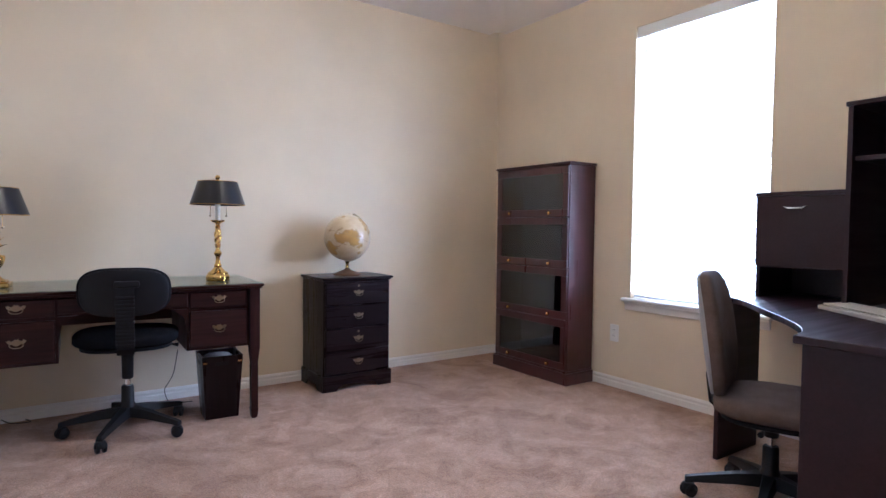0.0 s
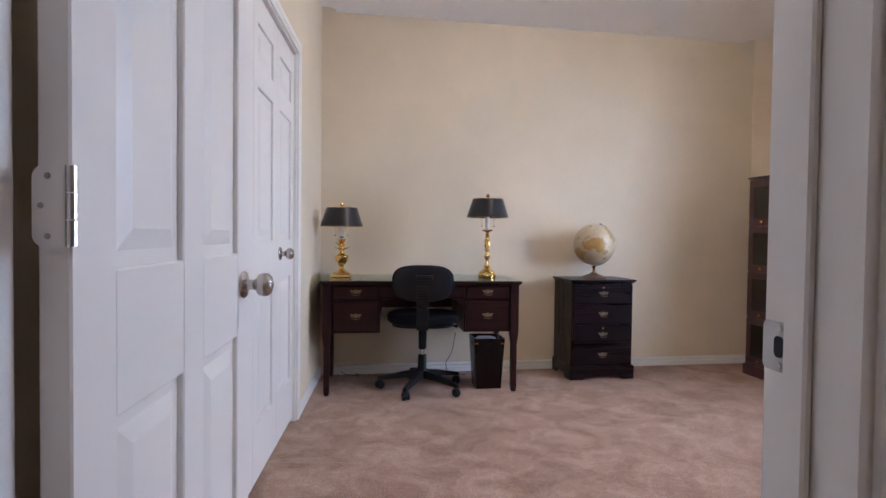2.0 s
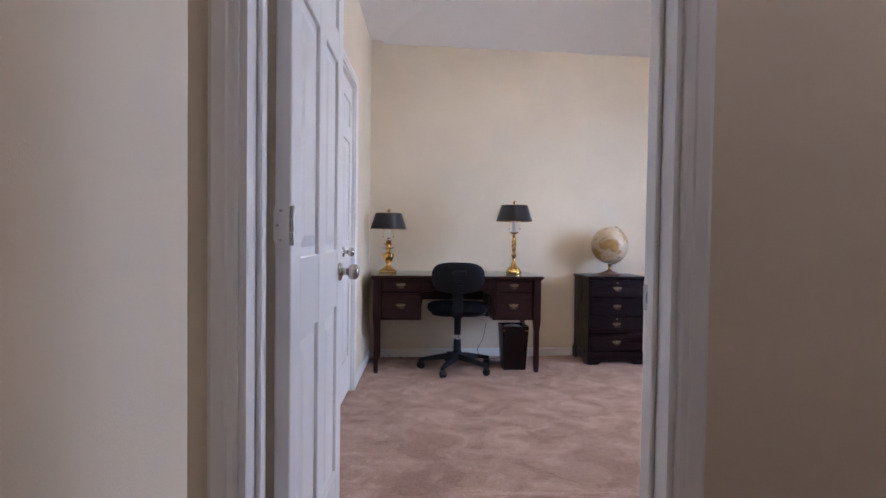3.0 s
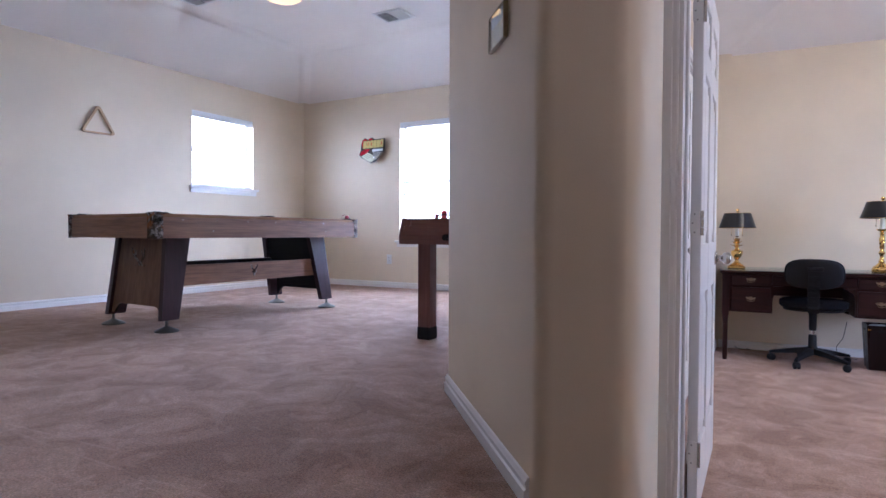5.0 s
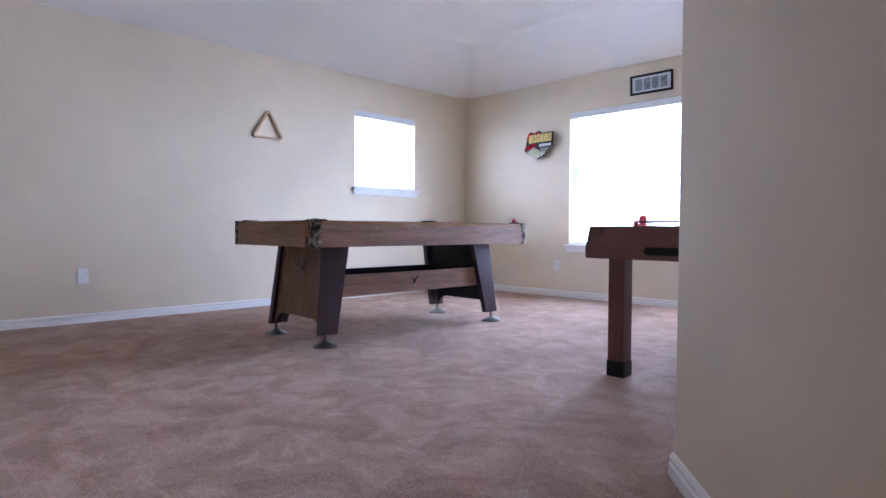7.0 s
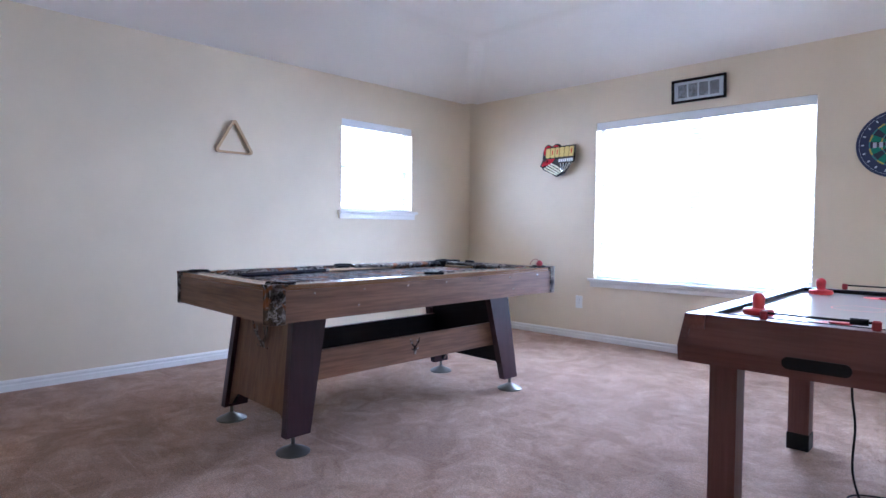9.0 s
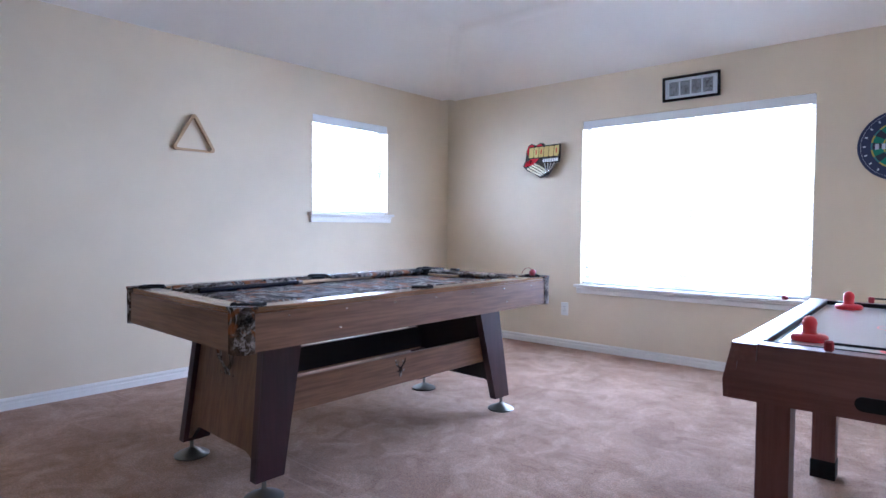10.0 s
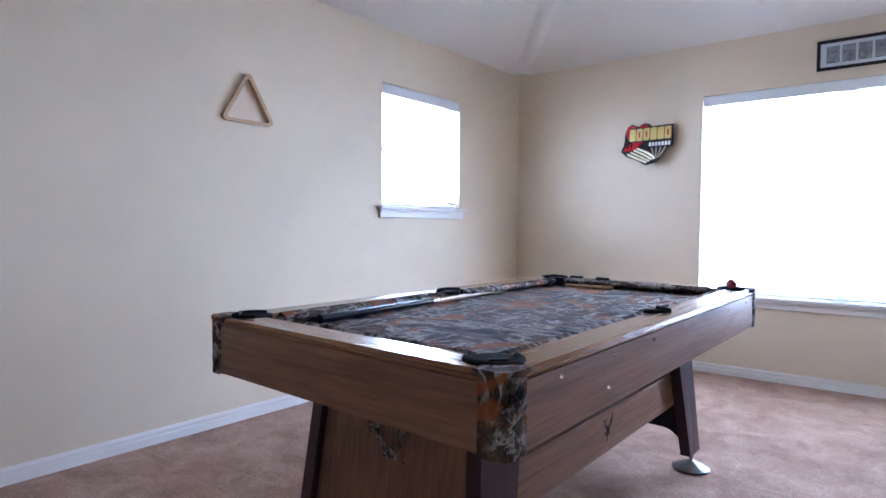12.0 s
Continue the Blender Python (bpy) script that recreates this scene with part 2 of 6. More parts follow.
thing("step", prism([tuple(s0), tuple(s0 + out_dir * 0.27), tuple(s1 + out_dir * 0.27), tuple(s1)], -0.1, GZ / 2), CARPET, "carpeted step up to the games room", "step", kind="structure")

# ---- structure: walls ----
WIN_E = (2.225, 3.090, 0.595, 2.360)
WIN_N = (-3.487, -1.770, 0.935, 2.365)
WIN_W = (2.550, 3.381, 1.538, 2.372)
DOOR = (0.100, 0.964, 0.0, 2.05)
CLOSET = (1.40, 3.235, 0.0, 2.04)
BASE = -0.12
cream = "smooth cream-beige painted wall"
thing("wall_office_north", box(WEST_O - 0.7, EAST_O + 0.15, NORTH_O, NORTH_O + 0.14, BASE, 3.3), WALL, cream, "wall", kind="structure", at=OFFICE)
thing("wall_office_east", wall_with_hole(SOUTH_O - 0.24, NORTH_O, BASE, 3.3, [WIN_E], EAST_O, EAST_O + 0.15, "y"), WALL, cream, "wall", kind="structure", at=OFFICE)
thing("wall_office_west", wall_with_hole(SOUTH_O, 4.33, BASE, 3.3, [(CLOSET[0], CLOSET[1], BASE, CLOSET[3])], WEST_O - 0.11, WEST_O, "y"), WALL, cream, "wall", kind="structure")
thing("wall_office_south", wall_with_hole(-0.22, EAST_O + 0.46, BASE, 3.3, [(DOOR[0], DOOR[1], BASE, DOOR[3])], SOUTH_O - 0.14, SOUTH_O, "x"), WALL, cream, "wall", kind="structure")
thing("wall_games_north", wall_with_hole(WEST_G - 0.15, EAST_G + 0.08, BASE, 3.4, [WIN_N], NORTH_G, NORTH_G + 0.15, "x"), WALL, cream, "wall", kind="structure")
thing("wall_games_west", wall_with_hole(SOUTH_G - 0.15, NORTH_G, BASE, 3.4, [WIN_W], WEST_G - 0.15, WEST_G, "y"), WALL, cream, "wall", kind="structure", at=GAMES_W)
thing("wall_games_east", box(EAST_G, EAST_G + 0.08, P1[1] + 0.06, NORTH_G, BASE, 3.4), WALL, cream, "wall", kind="structure")
thing("wall_games_south", box(WEST_G - 0.25, far.x + 0.2, SOUTH_G - 0.15, SOUTH_G, BASE, 3.4), WALL, cream, "wall", kind="structure")
thing("wall_passage", prism(rounded([P1, P2, P3, P4, (-0.10, P4[1]), (-0.10, SOUTH_O - 0.14), (-0.22, SOUTH_O - 0.14), (EAST_G + 0.16, P1[1] + 0.06), (EAST_G, P1[1] + 0.06)], {0: 0.02, 1: 0.05, 2: 0.045, 3: 0.05}), BASE, 3.4), WALL,
      "cream-beige wall with rounded bullnose corners beside the passage", "wall", kind="structure", smooth=35)
cn, cf = Vector(CAP_NEAR), Vector(CAP_FAR)
thing("wall_stair", prism(rounded([tuple(cf), tuple(cn), tuple(cn + SW * 1.9), tuple(cf + SW * 1.9)], {0: 0.022, 1: 0.022}, 4), -1.3, 3.4), WALL, "cream-beige wall end with rounded corners beside the stair", "wall", kind="structure", smooth=35)
# unseen slab and wall close the stairwell, keeping sky light off the stair wall
thing("unseen_floor_stairwell", box(-2.5, -0.75, -3.05, -1.2, -1.32, -1.20), CARPET, "unseen carpeted slab added to close the stairwell", "carpet", kind="structure")
thing("unseen_wall_stairwell", box(-2.6, -2.45, -3.05, SOUTH_G - 0.15, -1.3, 3.0), WALL, cream, "wall", kind="structure")
thing("wall_landing_south", box(-2.45, 2.1, -3.05, -2.9, -1.2, 3.0), WALL, cream, "wall", kind="structure")
thing("wall_landing_east", box(1.95, 2.1, -2.9, SOUTH_O - 0.14, BASE, 3.0), WALL, cream, "wall", kind="structure")
thing("wall_closet_back", box(WEST_O - 0.70, WEST_O - 0.62, SOUTH_O, 4.28, BASE, 3.0), WALL, cream, "wall", kind="structure")


def hip_ceiling(name, plan, z, run, rise, label):
    """Sloping margins that rise to a flat middle."""
    bm = bmesh.new()
    a = [bm.verts.new((x, y, z)) for x, y in plan]
    b = []
    for i in range(4):
        p, q, o = (Vector(plan[k % 4]) for k in (i, i + 1, i - 1))
        c = p + ((q - p).normalized() + (o - p).normalized()) * run
        b.append(bm.verts.new((c.x, c.y, z + rise)))
    bm.faces.new(b)
    for i in range(4):
        bm.faces.new((a[i], a[(i + 1) % 4], b[(i + 1) % 4], b[i]))
    bmesh.ops.bevel(bm, geom=[e for e in bm.edges if len(e.link_faces) == 2], offset=0.09, segments=5, affect='EDGES')
    r = bmesh.ops.extrude_face_region(bm, geom=bm.faces[:])
    bmesh.ops.translate(bm, vec=(0, 0, 0.1), verts=[v for v in r["geom"] if isinstance(v, bmesh.types.BMVert)])
    bmesh.ops.recalc_face_normals(bm, faces=bm.faces[:])
    return thing(name, bm, CEIL, label, "ceiling", kind="structure", smooth=40)


RUN_G, RISE_G = 0.75, 0.40
hip_ceiling("ceiling_games", [(WEST_G - 0.238, SOUTH_G - 0.01), (EAST_G + 0.01, SOUTH_G - 0.01), (EAST_G + 0.01, NORTH_G + 0.01), (WEST_G - 0.01, NORTH_G + 0.01)], TOP_G, RUN_G, RISE_G, "white ceiling with sloping margins and a flat middle")
hip_ceiling("ceiling_office", [(WEST_O - 0.01, SOUTH_O - 0.01), (3.823, SOUTH_O - 0.01), (3.475, 4.591), (WEST_O - 0.01, 4.284)], TOP_O, 0.75, 0.40, "white ceiling with sloping margins and a flat middle")
thing("ceiling_landing", prism([(-2.55, -3.0), (2.05, -3.0), (2.05, SOUTH_O - 0.1), (0.0, SOUTH_O - 0.1), (-0.7, 0.5), (-0.85, -1.05), (-2.55, -2.55)], TOP_H + 0.1, TOP_H + 0.2), CEIL, "plain white ceiling over the landing", "ceiling", kind="structure")


# ---- more materials ----
LAMINATE_Y = wood_material("brown_oak_laminate", (0.130, 0.064, 0.036), (0.285, 0.148, 0.082), 0.40, "y", 0.8)
LAMINATE_X = wood_material("brown_oak_laminate_across", (0.130, 0.064, 0.036), (0.285, 0.148, 0.082), 0.40, "x", 0.8)
LAMINATE_Z = wood_material("brown_oak_laminate_upright", (0.120, 0.058, 0.032), (0.230, 0.118, 0.064), 0.42, "z", 0.8)
RAIL_WOOD_Y = wood_material("varnished_rail", (0.19, 0.095, 0.042), (0.38, 0.205, 0.10), 0.22, "y", 0.9, coat=0.4)
RAIL_WOOD_X = wood_material("varnished_rail_across", (0.19, 0.095, 0.042), (0.38, 0.205, 0.10), 0.22, "x", 0.9, coat=0.4)
MAHOGANY = wood_material("dark_mahogany", (0.0065, 0.003, 0.004), (0.013, 0.0055, 0.007), 0.26, "z", 0.7)
MAHOGANY_X = wood_material("dark_mahogany_across", (0.0065, 0.003, 0.004), (0.012, 0.0055, 0.007), 0.26, "x", 0.7)
LEG_WOOD = wood_material("pool_leg_mahogany", (0.023, 0.0065, 0.011), (0.044, 0.0125, 0.020), 0.34, "z", 0.7)
DESK_Z_WOOD = wood_material("desk_mahogany", (0.014, 0.0045, 0.005), (0.040, 0.012, 0.011), 0.32, "z", 0.7)
DESK_X_WOOD = wood_material("desk_mahogany_across", (0.012, 0.004, 0.0045), (0.036, 0.011, 0.010), 0.32, "x", 0.7)
REDWOOD = wood_material("red_mahogany", (0.036, 0.008, 0.011), (0.062, 0.014, 0.018), 0.30, "z", 0.7, coat=0.25)
CHERRY_X = wood_material("cherry_veneer", (0.098, 0.032, 0.025), (0.165, 0.060, 0.046), 0.36, "x", 0.7)
CHERRY_Z = wood_material("cherry_veneer_upright", (0.098, 0.032, 0.025), (0.165, 0.060, 0.046), 0.40, "z", 0.7)
ESPRESSO = wood_material("espresso_laminate", (0.016, 0.0052, 0.0085), (0.026, 0.0085, 0.0135), 0.36, "x", 0.8)
shader(ESPRESSO).inputs["Specular IOR Level"].default_value = 0.35
for dark_wood in (MAHOGANY, MAHOGANY_X, DESK_X_WOOD, DESK_Z_WOOD):
    shader(dark_wood).inputs["Specular IOR Level"].default_value = 0.2
PALE_WOOD = wood_material("pale_maple", (0.40, 0.24, 0.11), (0.60, 0.40, 0.21), 0.35, "x", 1.0)
BRASS = mat("polished_brass", (0.80, 0.53, 0.17), 0.16, 1.0)
OLD_BRASS = mat("antique_brass", (0.33, 0.26, 0.16), 0.30, 1.0)
NICKEL = mat("satin_nickel", (0.50, 0.47, 0.43), 0.27, 1.0)
PEWTER = mat("dull_pewter", (0.40, 0.38, 0.34), 0.34, 1.0)
FOOT_METAL = mat("dark_pewter", (0.20, 0.19, 0.175), 0.40, 1.0)
STEEL = mat("bright_steel", (0.7, 0.7, 0.7), 0.2, 1.0)
BLACK = mat("black_plastic", (0.008, 0.008, 0.010), 0.5, spec=0.22)
BLACK_GLOSS = mat("black_enamel", (0.010, 0.010, 0.013), 0.22)
POCKET = mat("matt_pocket_rubber", (0.010, 0.010, 0.012), 0.9, spec=0.05)
WHITE = mat("white_plastic", (0.78, 0.77, 0.74), 0.4)
RED = mat("red_plastic", (0.62, 0.035, 0.045), 0.35)
DARK_RED = mat("dark_red_plastic", (0.30, 0.02, 0.03), 0.4)
CANDLE = mat("cream_candle_tube", (0.80, 0.76, 0.66), 0.5)


def fabric_material(name, a, b, scale=420, rough=0.9):
    m = mat(name, a, rough, spec=0.2)
    v = coords(m)
    n = noise_tex(m, v, scale, 2)
    big = noise_tex(m, v, 9, 3)
    col = mix(m, 0.5, ramp(m, n, [(0.35, a), (0.65, b)]), ramp(m, big, [(0.35, a), (0.65, b)]))
    wire(m, col, shader(m).inputs["Base Color"])
    bump(m, n, 0.5, 0.002)
    return m


BLACK_CLOTH = fabric_material("black_cloth", (0.006, 0.006, 0.008), (0.013, 0.013, 0.016))
shader(BLACK_CLOTH).inputs["Specular IOR Level"].default_value = 0.06
BROWN_CLOTH = fabric_material("brown_grey_cloth", (0.080, 0.054, 0.045), (0.165, 0.118, 0.100))


def camo_material():
    """Woodland leaf print: streaks of bark, dry grass and leaves."""
    m = mat("camouflage_cloth", (0.2, 0.2, 0.2), 0.85, spec=0.10)
    v1 = coords(m, (3, 7.5, 5), (0, 0, 0.5))
    v2 = coords(m, (8, 2.6, 6), (0, 0, -0.35))
    n1 = noise_tex(m, v1, 1.4, 6, 0.68, 0.7)
    n2 = noise_tex(m, v2, 1.3, 6, 0.66, 0.8)
    n3 = noise_tex(m, coords(m), 4, 4, 0.6, 1.0)
    a = ramp(m, n1, [(0.38, (0.006, 0.005, 0.007)), (0.455, (0.095, 0.078, 0.066)), (0.495, (0.40, 0.35, 0.31)), (0.53, (0.022, 0.017, 0.018)), (0.60, (0.10, 0.070, 0.050)), (0.68, (0.34, 0.30, 0.25))])
    b = ramp(m, n2, [(0.40, (0.008, 0.007, 0.008)), (0.465, (0.12, 0.105, 0.085)), (0.50, (0.44, 0.40, 0.36)), (0.535, (0.014, 0.011, 0.011)), (0.64, (0.13, 0.105, 0.075))])
    c = mix(m, ramp(m, n3, [(0.46, (0, 0, 0)), (0.54, (1, 1, 1))]), a, b)
    rust = noise_tex(m, coords(m, (5, 7, 5), (0, 0, 0.9)), 1.2, 4, 0.6, 1.2)
    c = mix(m, ramp(m, rust, [(0.545, (0, 0, 0)), (0.60, (0.85, 0.85, 0.85))]), c, (0.25, 0.095, 0.035))
    wire(m, c, shader(m).inputs["Base Color"])
    bump(m, noise_tex(m, coords(m), 500, 2), 0.25, 0.001)
    return m


CAMO = camo_material()


def glass_material(name, tint=(0.97, 0.985, 0.98), rough=0.02):
    """Thin sheet glass: tinted see-through with a mirror gloss that grows at grazing angles."""
    m = mat(name, tint, rough)
    clear = node(m, "ShaderNodeBsdfTransparent", Color=(*tint, 1))
    gloss = node(m, "ShaderNodeBsdfGlossy", Color=(1, 1, 1, 1), Roughness=rough)
    edge = node(m, "ShaderNodeLayerWeight", Blend=0.5)
    steep = m.node_tree.nodes.new("ShaderNodeMath")
    steep.operation = 'POWER'
    steep.inputs[1].default_value = 4.0
    level = m.node_tree.nodes.new("ShaderNodeMath")
    level.operation = 'MULTIPLY_ADD'
    level.inputs[1].default_value, level.inputs[2].default_value = 0.6, 0.07
    mx = m.node_tree.nodes.new("ShaderNodeMixShader")
    wire(m, edge.outputs["Facing"], steep.inputs[0])
    wire(m, steep.outputs[0], level.inputs[0])
    wire(m, level.outputs[0], mx.inputs[0])
    wire(m, clear.outputs[0], mx.inputs[1])
    wire(m, gloss.outputs[0], mx.inputs[2])
    wire(m, mx.outputs[0], m.node_tree.nodes["Material Output"].inputs["Surface"])
    return m


GLASS = glass_material("clear_glass")


def blind_material():
    m = mat("white_blind_slat", (0.82, 0.82, 0.80), 0.5)
    t = node(m, "ShaderNodeBsdfTranslucent", Color=(0.85, 0.86, 0.88, 1))
    mx = node(m, "ShaderNodeMixShader", Fac=0.12)
    out = m.node_tree.nodes["Material Output"]
    wire(m, shader(m).outputs[0], mx.inputs[1])
    wire(m, t.outputs[0], mx.inputs[2])
    wire(m, mx.outputs[0], out.inputs["Surface"])
    return m


SLAT = blind_material()


def glow(name, colour, strength):
    m = mat(name, colour, 0.5)
    shader(m).inputs["Emission Color"].default_value = (*colour, 1)
    shader(m).inputs["Emission Strength"].default_value = strength
    return m


# ---- trim: baseboards, casings, doors ----
def skirting(name, a, b, z, inward):
    """A moulded baseboard from a to b in plan, its face turned to inward."""
    a, b, n = Vector(a), Vector(b), Vector(inward).normalized()
    prof = [(0, 0), (0.014, 0), (0.014, 0.036), (0.009, 0.041), (0.009, 0.050), (0.0115, 0.053), (0.0115, 0.057), (0.005, 0.068), (0, 0.070)]
    bm = bmesh.new()
    ends = []
    for p in (a, b):
        ends.append([bm.verts.new((p.x + n.x * d, p.y + n.y * d, z + h)) for d, h in prof])
    k = len(prof)
    for i in range(k):
        bm.faces.new((ends[0][i], ends[0][(i + 1) % k], ends[1][(i + 1) % k], ends[1][i]))
    bm.faces.new(ends[0])
    bm.faces.new(list(reversed(ends[1])))
    bmesh.ops.recalc_face_normals(bm, faces=bm.faces[:])
    return thing(name, bm, TRIM, "white painted moulded baseboard", "baseboard", kind="structure")


skirting("baseboard_games_west", (WEST_G, SOUTH_G), (WEST_G, NORTH_G), GZ, (1, 0)).matrix_world = GAMES_W
skirting("baseboard_games_north", (WEST_G, NORTH_G), (EAST_G, NORTH_G), GZ, (0, -1))
skirting("baseboard_games_east", (EAST_G, P1[1] + 0.05), (EAST_G, NORTH_G), GZ, (-1, 0))
dg = (Vector(P2) - Vector(P1)).normalized()
skirting("baseboard_passage", Vector(P1) - dg * 0.012, Vector(P2) - dg * 0.05, GZ, (dg.y, -dg.x) if dg.y < 0 and dg.x > 0 else (-dg.y, dg.x))
skirting("baseboard_office_north", (WEST_O + 0.01, NORTH_O), (EAST_O, NORTH_O), 0, (0, -1)).matrix_world = OFFICE
skirting("baseboard_office_east", (EAST_O, SOUTH_O + 0.03), (EAST_O, NORTH_O), 0, (-1, 0)).matrix_world = OFFICE
skirting("baseboard_office_west", (WEST_O, CLOSET[1] + 0.065), (WEST_O, 4.27), 0, (1, 0))
skirting("baseboard_landing_west", (P4[0] + 0.003, P3[1] + 0.05), (P4[0] + 0.003, P4[1] - 0.05), 0, (1, 0))


def casing_profile(w):
    return [(0, 0), (0, 0.010), (0.006, 0.013), (0.018, 0.013), (0.022, 0.017), (w - 0.012, 0.017), (w - 0.004, 0.012), (w, 0.0)]


def casing_leg(w, length):
    """An upright or lying length of door casing: width along x, out along -y, length along z."""
    bm = bmesh.new()
    pr = casing_profile(w)
    lo = [bm.verts.new((x, -d, 0)) for x, d in pr]
    hi = [bm.verts.new((x, -d, length)) for x, d in pr]
    for i in range(len(pr)):
        j = (i + 1) % len(pr)
        bm.faces.new((lo[i], lo[j], hi[j], hi[i]))
    bm.faces.new(lo)
    bm.faces.new(hi)
    bmesh.ops.recalc_face_normals(bm, faces=bm.faces[:])
    return bm


def door_frame(name, m, w, h, label, depth=0.14, stops=True, both=True):
    """Jambs, head, stops and casings; local x across the opening from 0 to w, y through the wall from 0 to depth, face at y = 0."""
    root = tagged(new(name), label, "door frame", kind="structure")
    root.matrix_world = m
    j = 0.018
    part("jamb", box(0, j, 0.0, depth, 0, h), TRIM, root)
    part("jamb", box(w - j, w, 0.0, depth, 0, h), TRIM, root)
    part("head", box(j, w - j, 0.0, depth, h - j, h), TRIM, root)
    if stops:
        part("stop", box(j, j + 0.011, 0.060, 0.096, 0, h - j, 0.003), TRIM, root)
        part("stop", box(w - j - 0.011, w - j, 0.060, 0.096, 0, h - j, 0.003), TRIM, root)
        part("stop", box(j + 0.011, w - j - 0.011, 0.060, 0.096, h - j - 0.011, h - j, 0.003), TRIM, root)
    cw = 0.060
    sides = [(0.0, 1)] + ([(depth, -1)] if both else [])
    for y, s in sides:
        flip = Matrix.Diagonal((1, s, 1, 1))
        for mm in (pose(0.004, y, 0) @ Matrix.Diagonal((-1, s, 1, 1)), pose(w - 0.004, y, 0) @ flip):
            bm = moved(casing_leg(cw, h + cw - 0.004), mm)
            bmesh.ops.recalc_face_normals(bm, faces=bm.faces[:])
            part("casing", bm, TRIM, root)
        bm = moved(casing_leg(cw - 0.001, w - 0.012), pose(0.006, y, h - 0.005) @ Matrix.Diagonal((1, s, 1, 1)) @ Matrix(((0, 0, 1, 0), (0, 1, 0, 0), (1, 0, 0, 0), (0, 0, 0, 1))))
        bmesh.ops.recalc_face_normals(bm, faces=bm.faces[:])
        part("casing", bm, TRIM, root)
    return root


door_frame("door_frame_office", pose(DOOR[0], SOUTH_O - 0.14, 0), DOOR[1] - DOOR[0], DOOR[3], "white painted door frame with moulded casing and stops")
door_frame("door_frame_closet", pose(WEST_O, CLOSET[0], 0, 0, 0, 90), CLOSET[1] - CLOSET[0], CLOSET[3], "white painted closet frame with moulded casing", depth=0.11, stops=False, both=False)

def panel_leaf(w, h, t, cols):
    """A moulded panel door: stiles and rails proud of sunk panels with raised fields; x 0..w, y -t/2..t/2, z 0..h."""
    bm = bmesh.new()
    add_box(bm, 0.002, w - 0.002, -t / 2 + 0.011, t / 2 - 0.011, 0.002, h - 0.002)
    st = 0.105 if cols == 2 else 0.075
    rails = [(0, 0.235), (0.80, 0.99), (1.62, 1.72), (h - 0.115, h)]
    xs = [(0, st), (w - st, w)]
    if cols == 2:
        xs.insert(1, (w / 2 - 0.052, w / 2 + 0.052))
    for a, b in xs:
        add_box(bm, a, b, -t / 2, t / 2, 0, h, 0.0025)
    gaps = [(a[1], b[0]) for a, b in zip(xs, xs[1:])]
    for g0, g1 in gaps:
        for lo, hi in rails:
            add_box(bm, g0 - 0.002, g1 + 0.002, -t / 2 + 0.0004, t / 2 - 0.0004, lo, hi, 0.0025)
        for (_, lo), (hi, _) in zip(rails, rails[1:]):
            for s in (-1, 1):
                m0 = 0.022
                e = 0.030
                y0, y1 = s * (t / 2 - 0.0111), s * (t / 2 - 0.003)
                q0 = [(g0 + m0, lo + m0), (g1 - m0, lo + m0), (g1 - m0, hi - m0), (g0 + m0, hi - m0)]
                q1 = [(g0 + m0 + e, lo + m0 + e), (g1 - m0 - e, lo + m0 + e), (g1 - m0 - e, hi - m0 - e), (g0 + m0 + e, hi - m0 - e)]
                va = [bm.verts.new((x, y0, z)) for x, z in q0]
                vb = [bm.verts.new((x, y1, z)) for x, z in q1]
                bm.faces.new(vb)
                for i in range(4):
                    bm.faces.new((va[i], va[(i + 1) % 4], vb[(i + 1) % 4], vb[i]))
    bmesh.ops.recalc_face_normals(bm, faces=bm.faces[:])
    return bm


KNOB = [(0.031, 0.0), (0.032, 0.004), (0.029, 0.008), (0.013, 0.012), (0.0115, 0.022), (0.014, 0.030), (0.024, 0.037), (0.0275, 0.047), (0.0265, 0.058), (0.020, 0.066), (0.010, 0.069), (0.0, 0.0695)]


def hinge(parent, at):
    bm = prism(rounded([(0, 0), (0.036, 0), (0.036, 0.089), (0, 0.089)], {1: 0.014, 2: 0.014}), 0, 0.003)
    h = part("hinge_leaf", bm, TRIM, parent, "painted-over steel hinge leaf", at)
    for i in range(3):
        part("knuckle", lathe([(0.0058, 0), (0.0058, 0.028)], 10, pose(-0.004, 0.001 + i * 0.0295, 0.002, -90)), NICKEL, h)
    for x, y in ((0.020, 0.012), (0.027, 0.045), (0.020, 0.077)):
        part("screw", lathe([(0.0035, 0), (0.003, 0.0012), (0, 0.0012)], 8, pose(x, y, 0.003)), PEWTER, h)
    return h


# office door, open at a right angle against the closet; leaf runs along +y from its hinges
door = tagged(new("door_1"), "white six-panel door standing open, with satin nickel knobs", "door", kind="structure")
door.matrix_world = pose(DOOR[0] + 0.030, SOUTH_O + 0.020, 0.012, 0, 0, 90.4)
LEAF_W = 0.790
part("leaf", moved(panel_leaf(LEAF_W, 2.015, 0.035, 2), pose(0, -0.0175, 0)), TRIM, door)
for z in (0.19, 1.02, 1.77):
    hinge(door, Matrix.Translation((-0.003, -0.034, z)) @ Matrix(((0, 0, -1, 0), (1, 0, 0, 0), (0, 1, 0, 0), (0, 0, 0, 1))))
for s in (1, -1):
    part("knob", lathe(KNOB, 24, pose(LEAF_W - 0.062, -0.0175 + s * 0.0175, 0.915, -90 * s)), NICKEL, door, "satin nickel round knob", smooth=40)
part("latch_plate", box(LEAF_W, LEAF_W + 0.002, -0.030, -0.005, 0.887, 0.943), NICKEL, door)

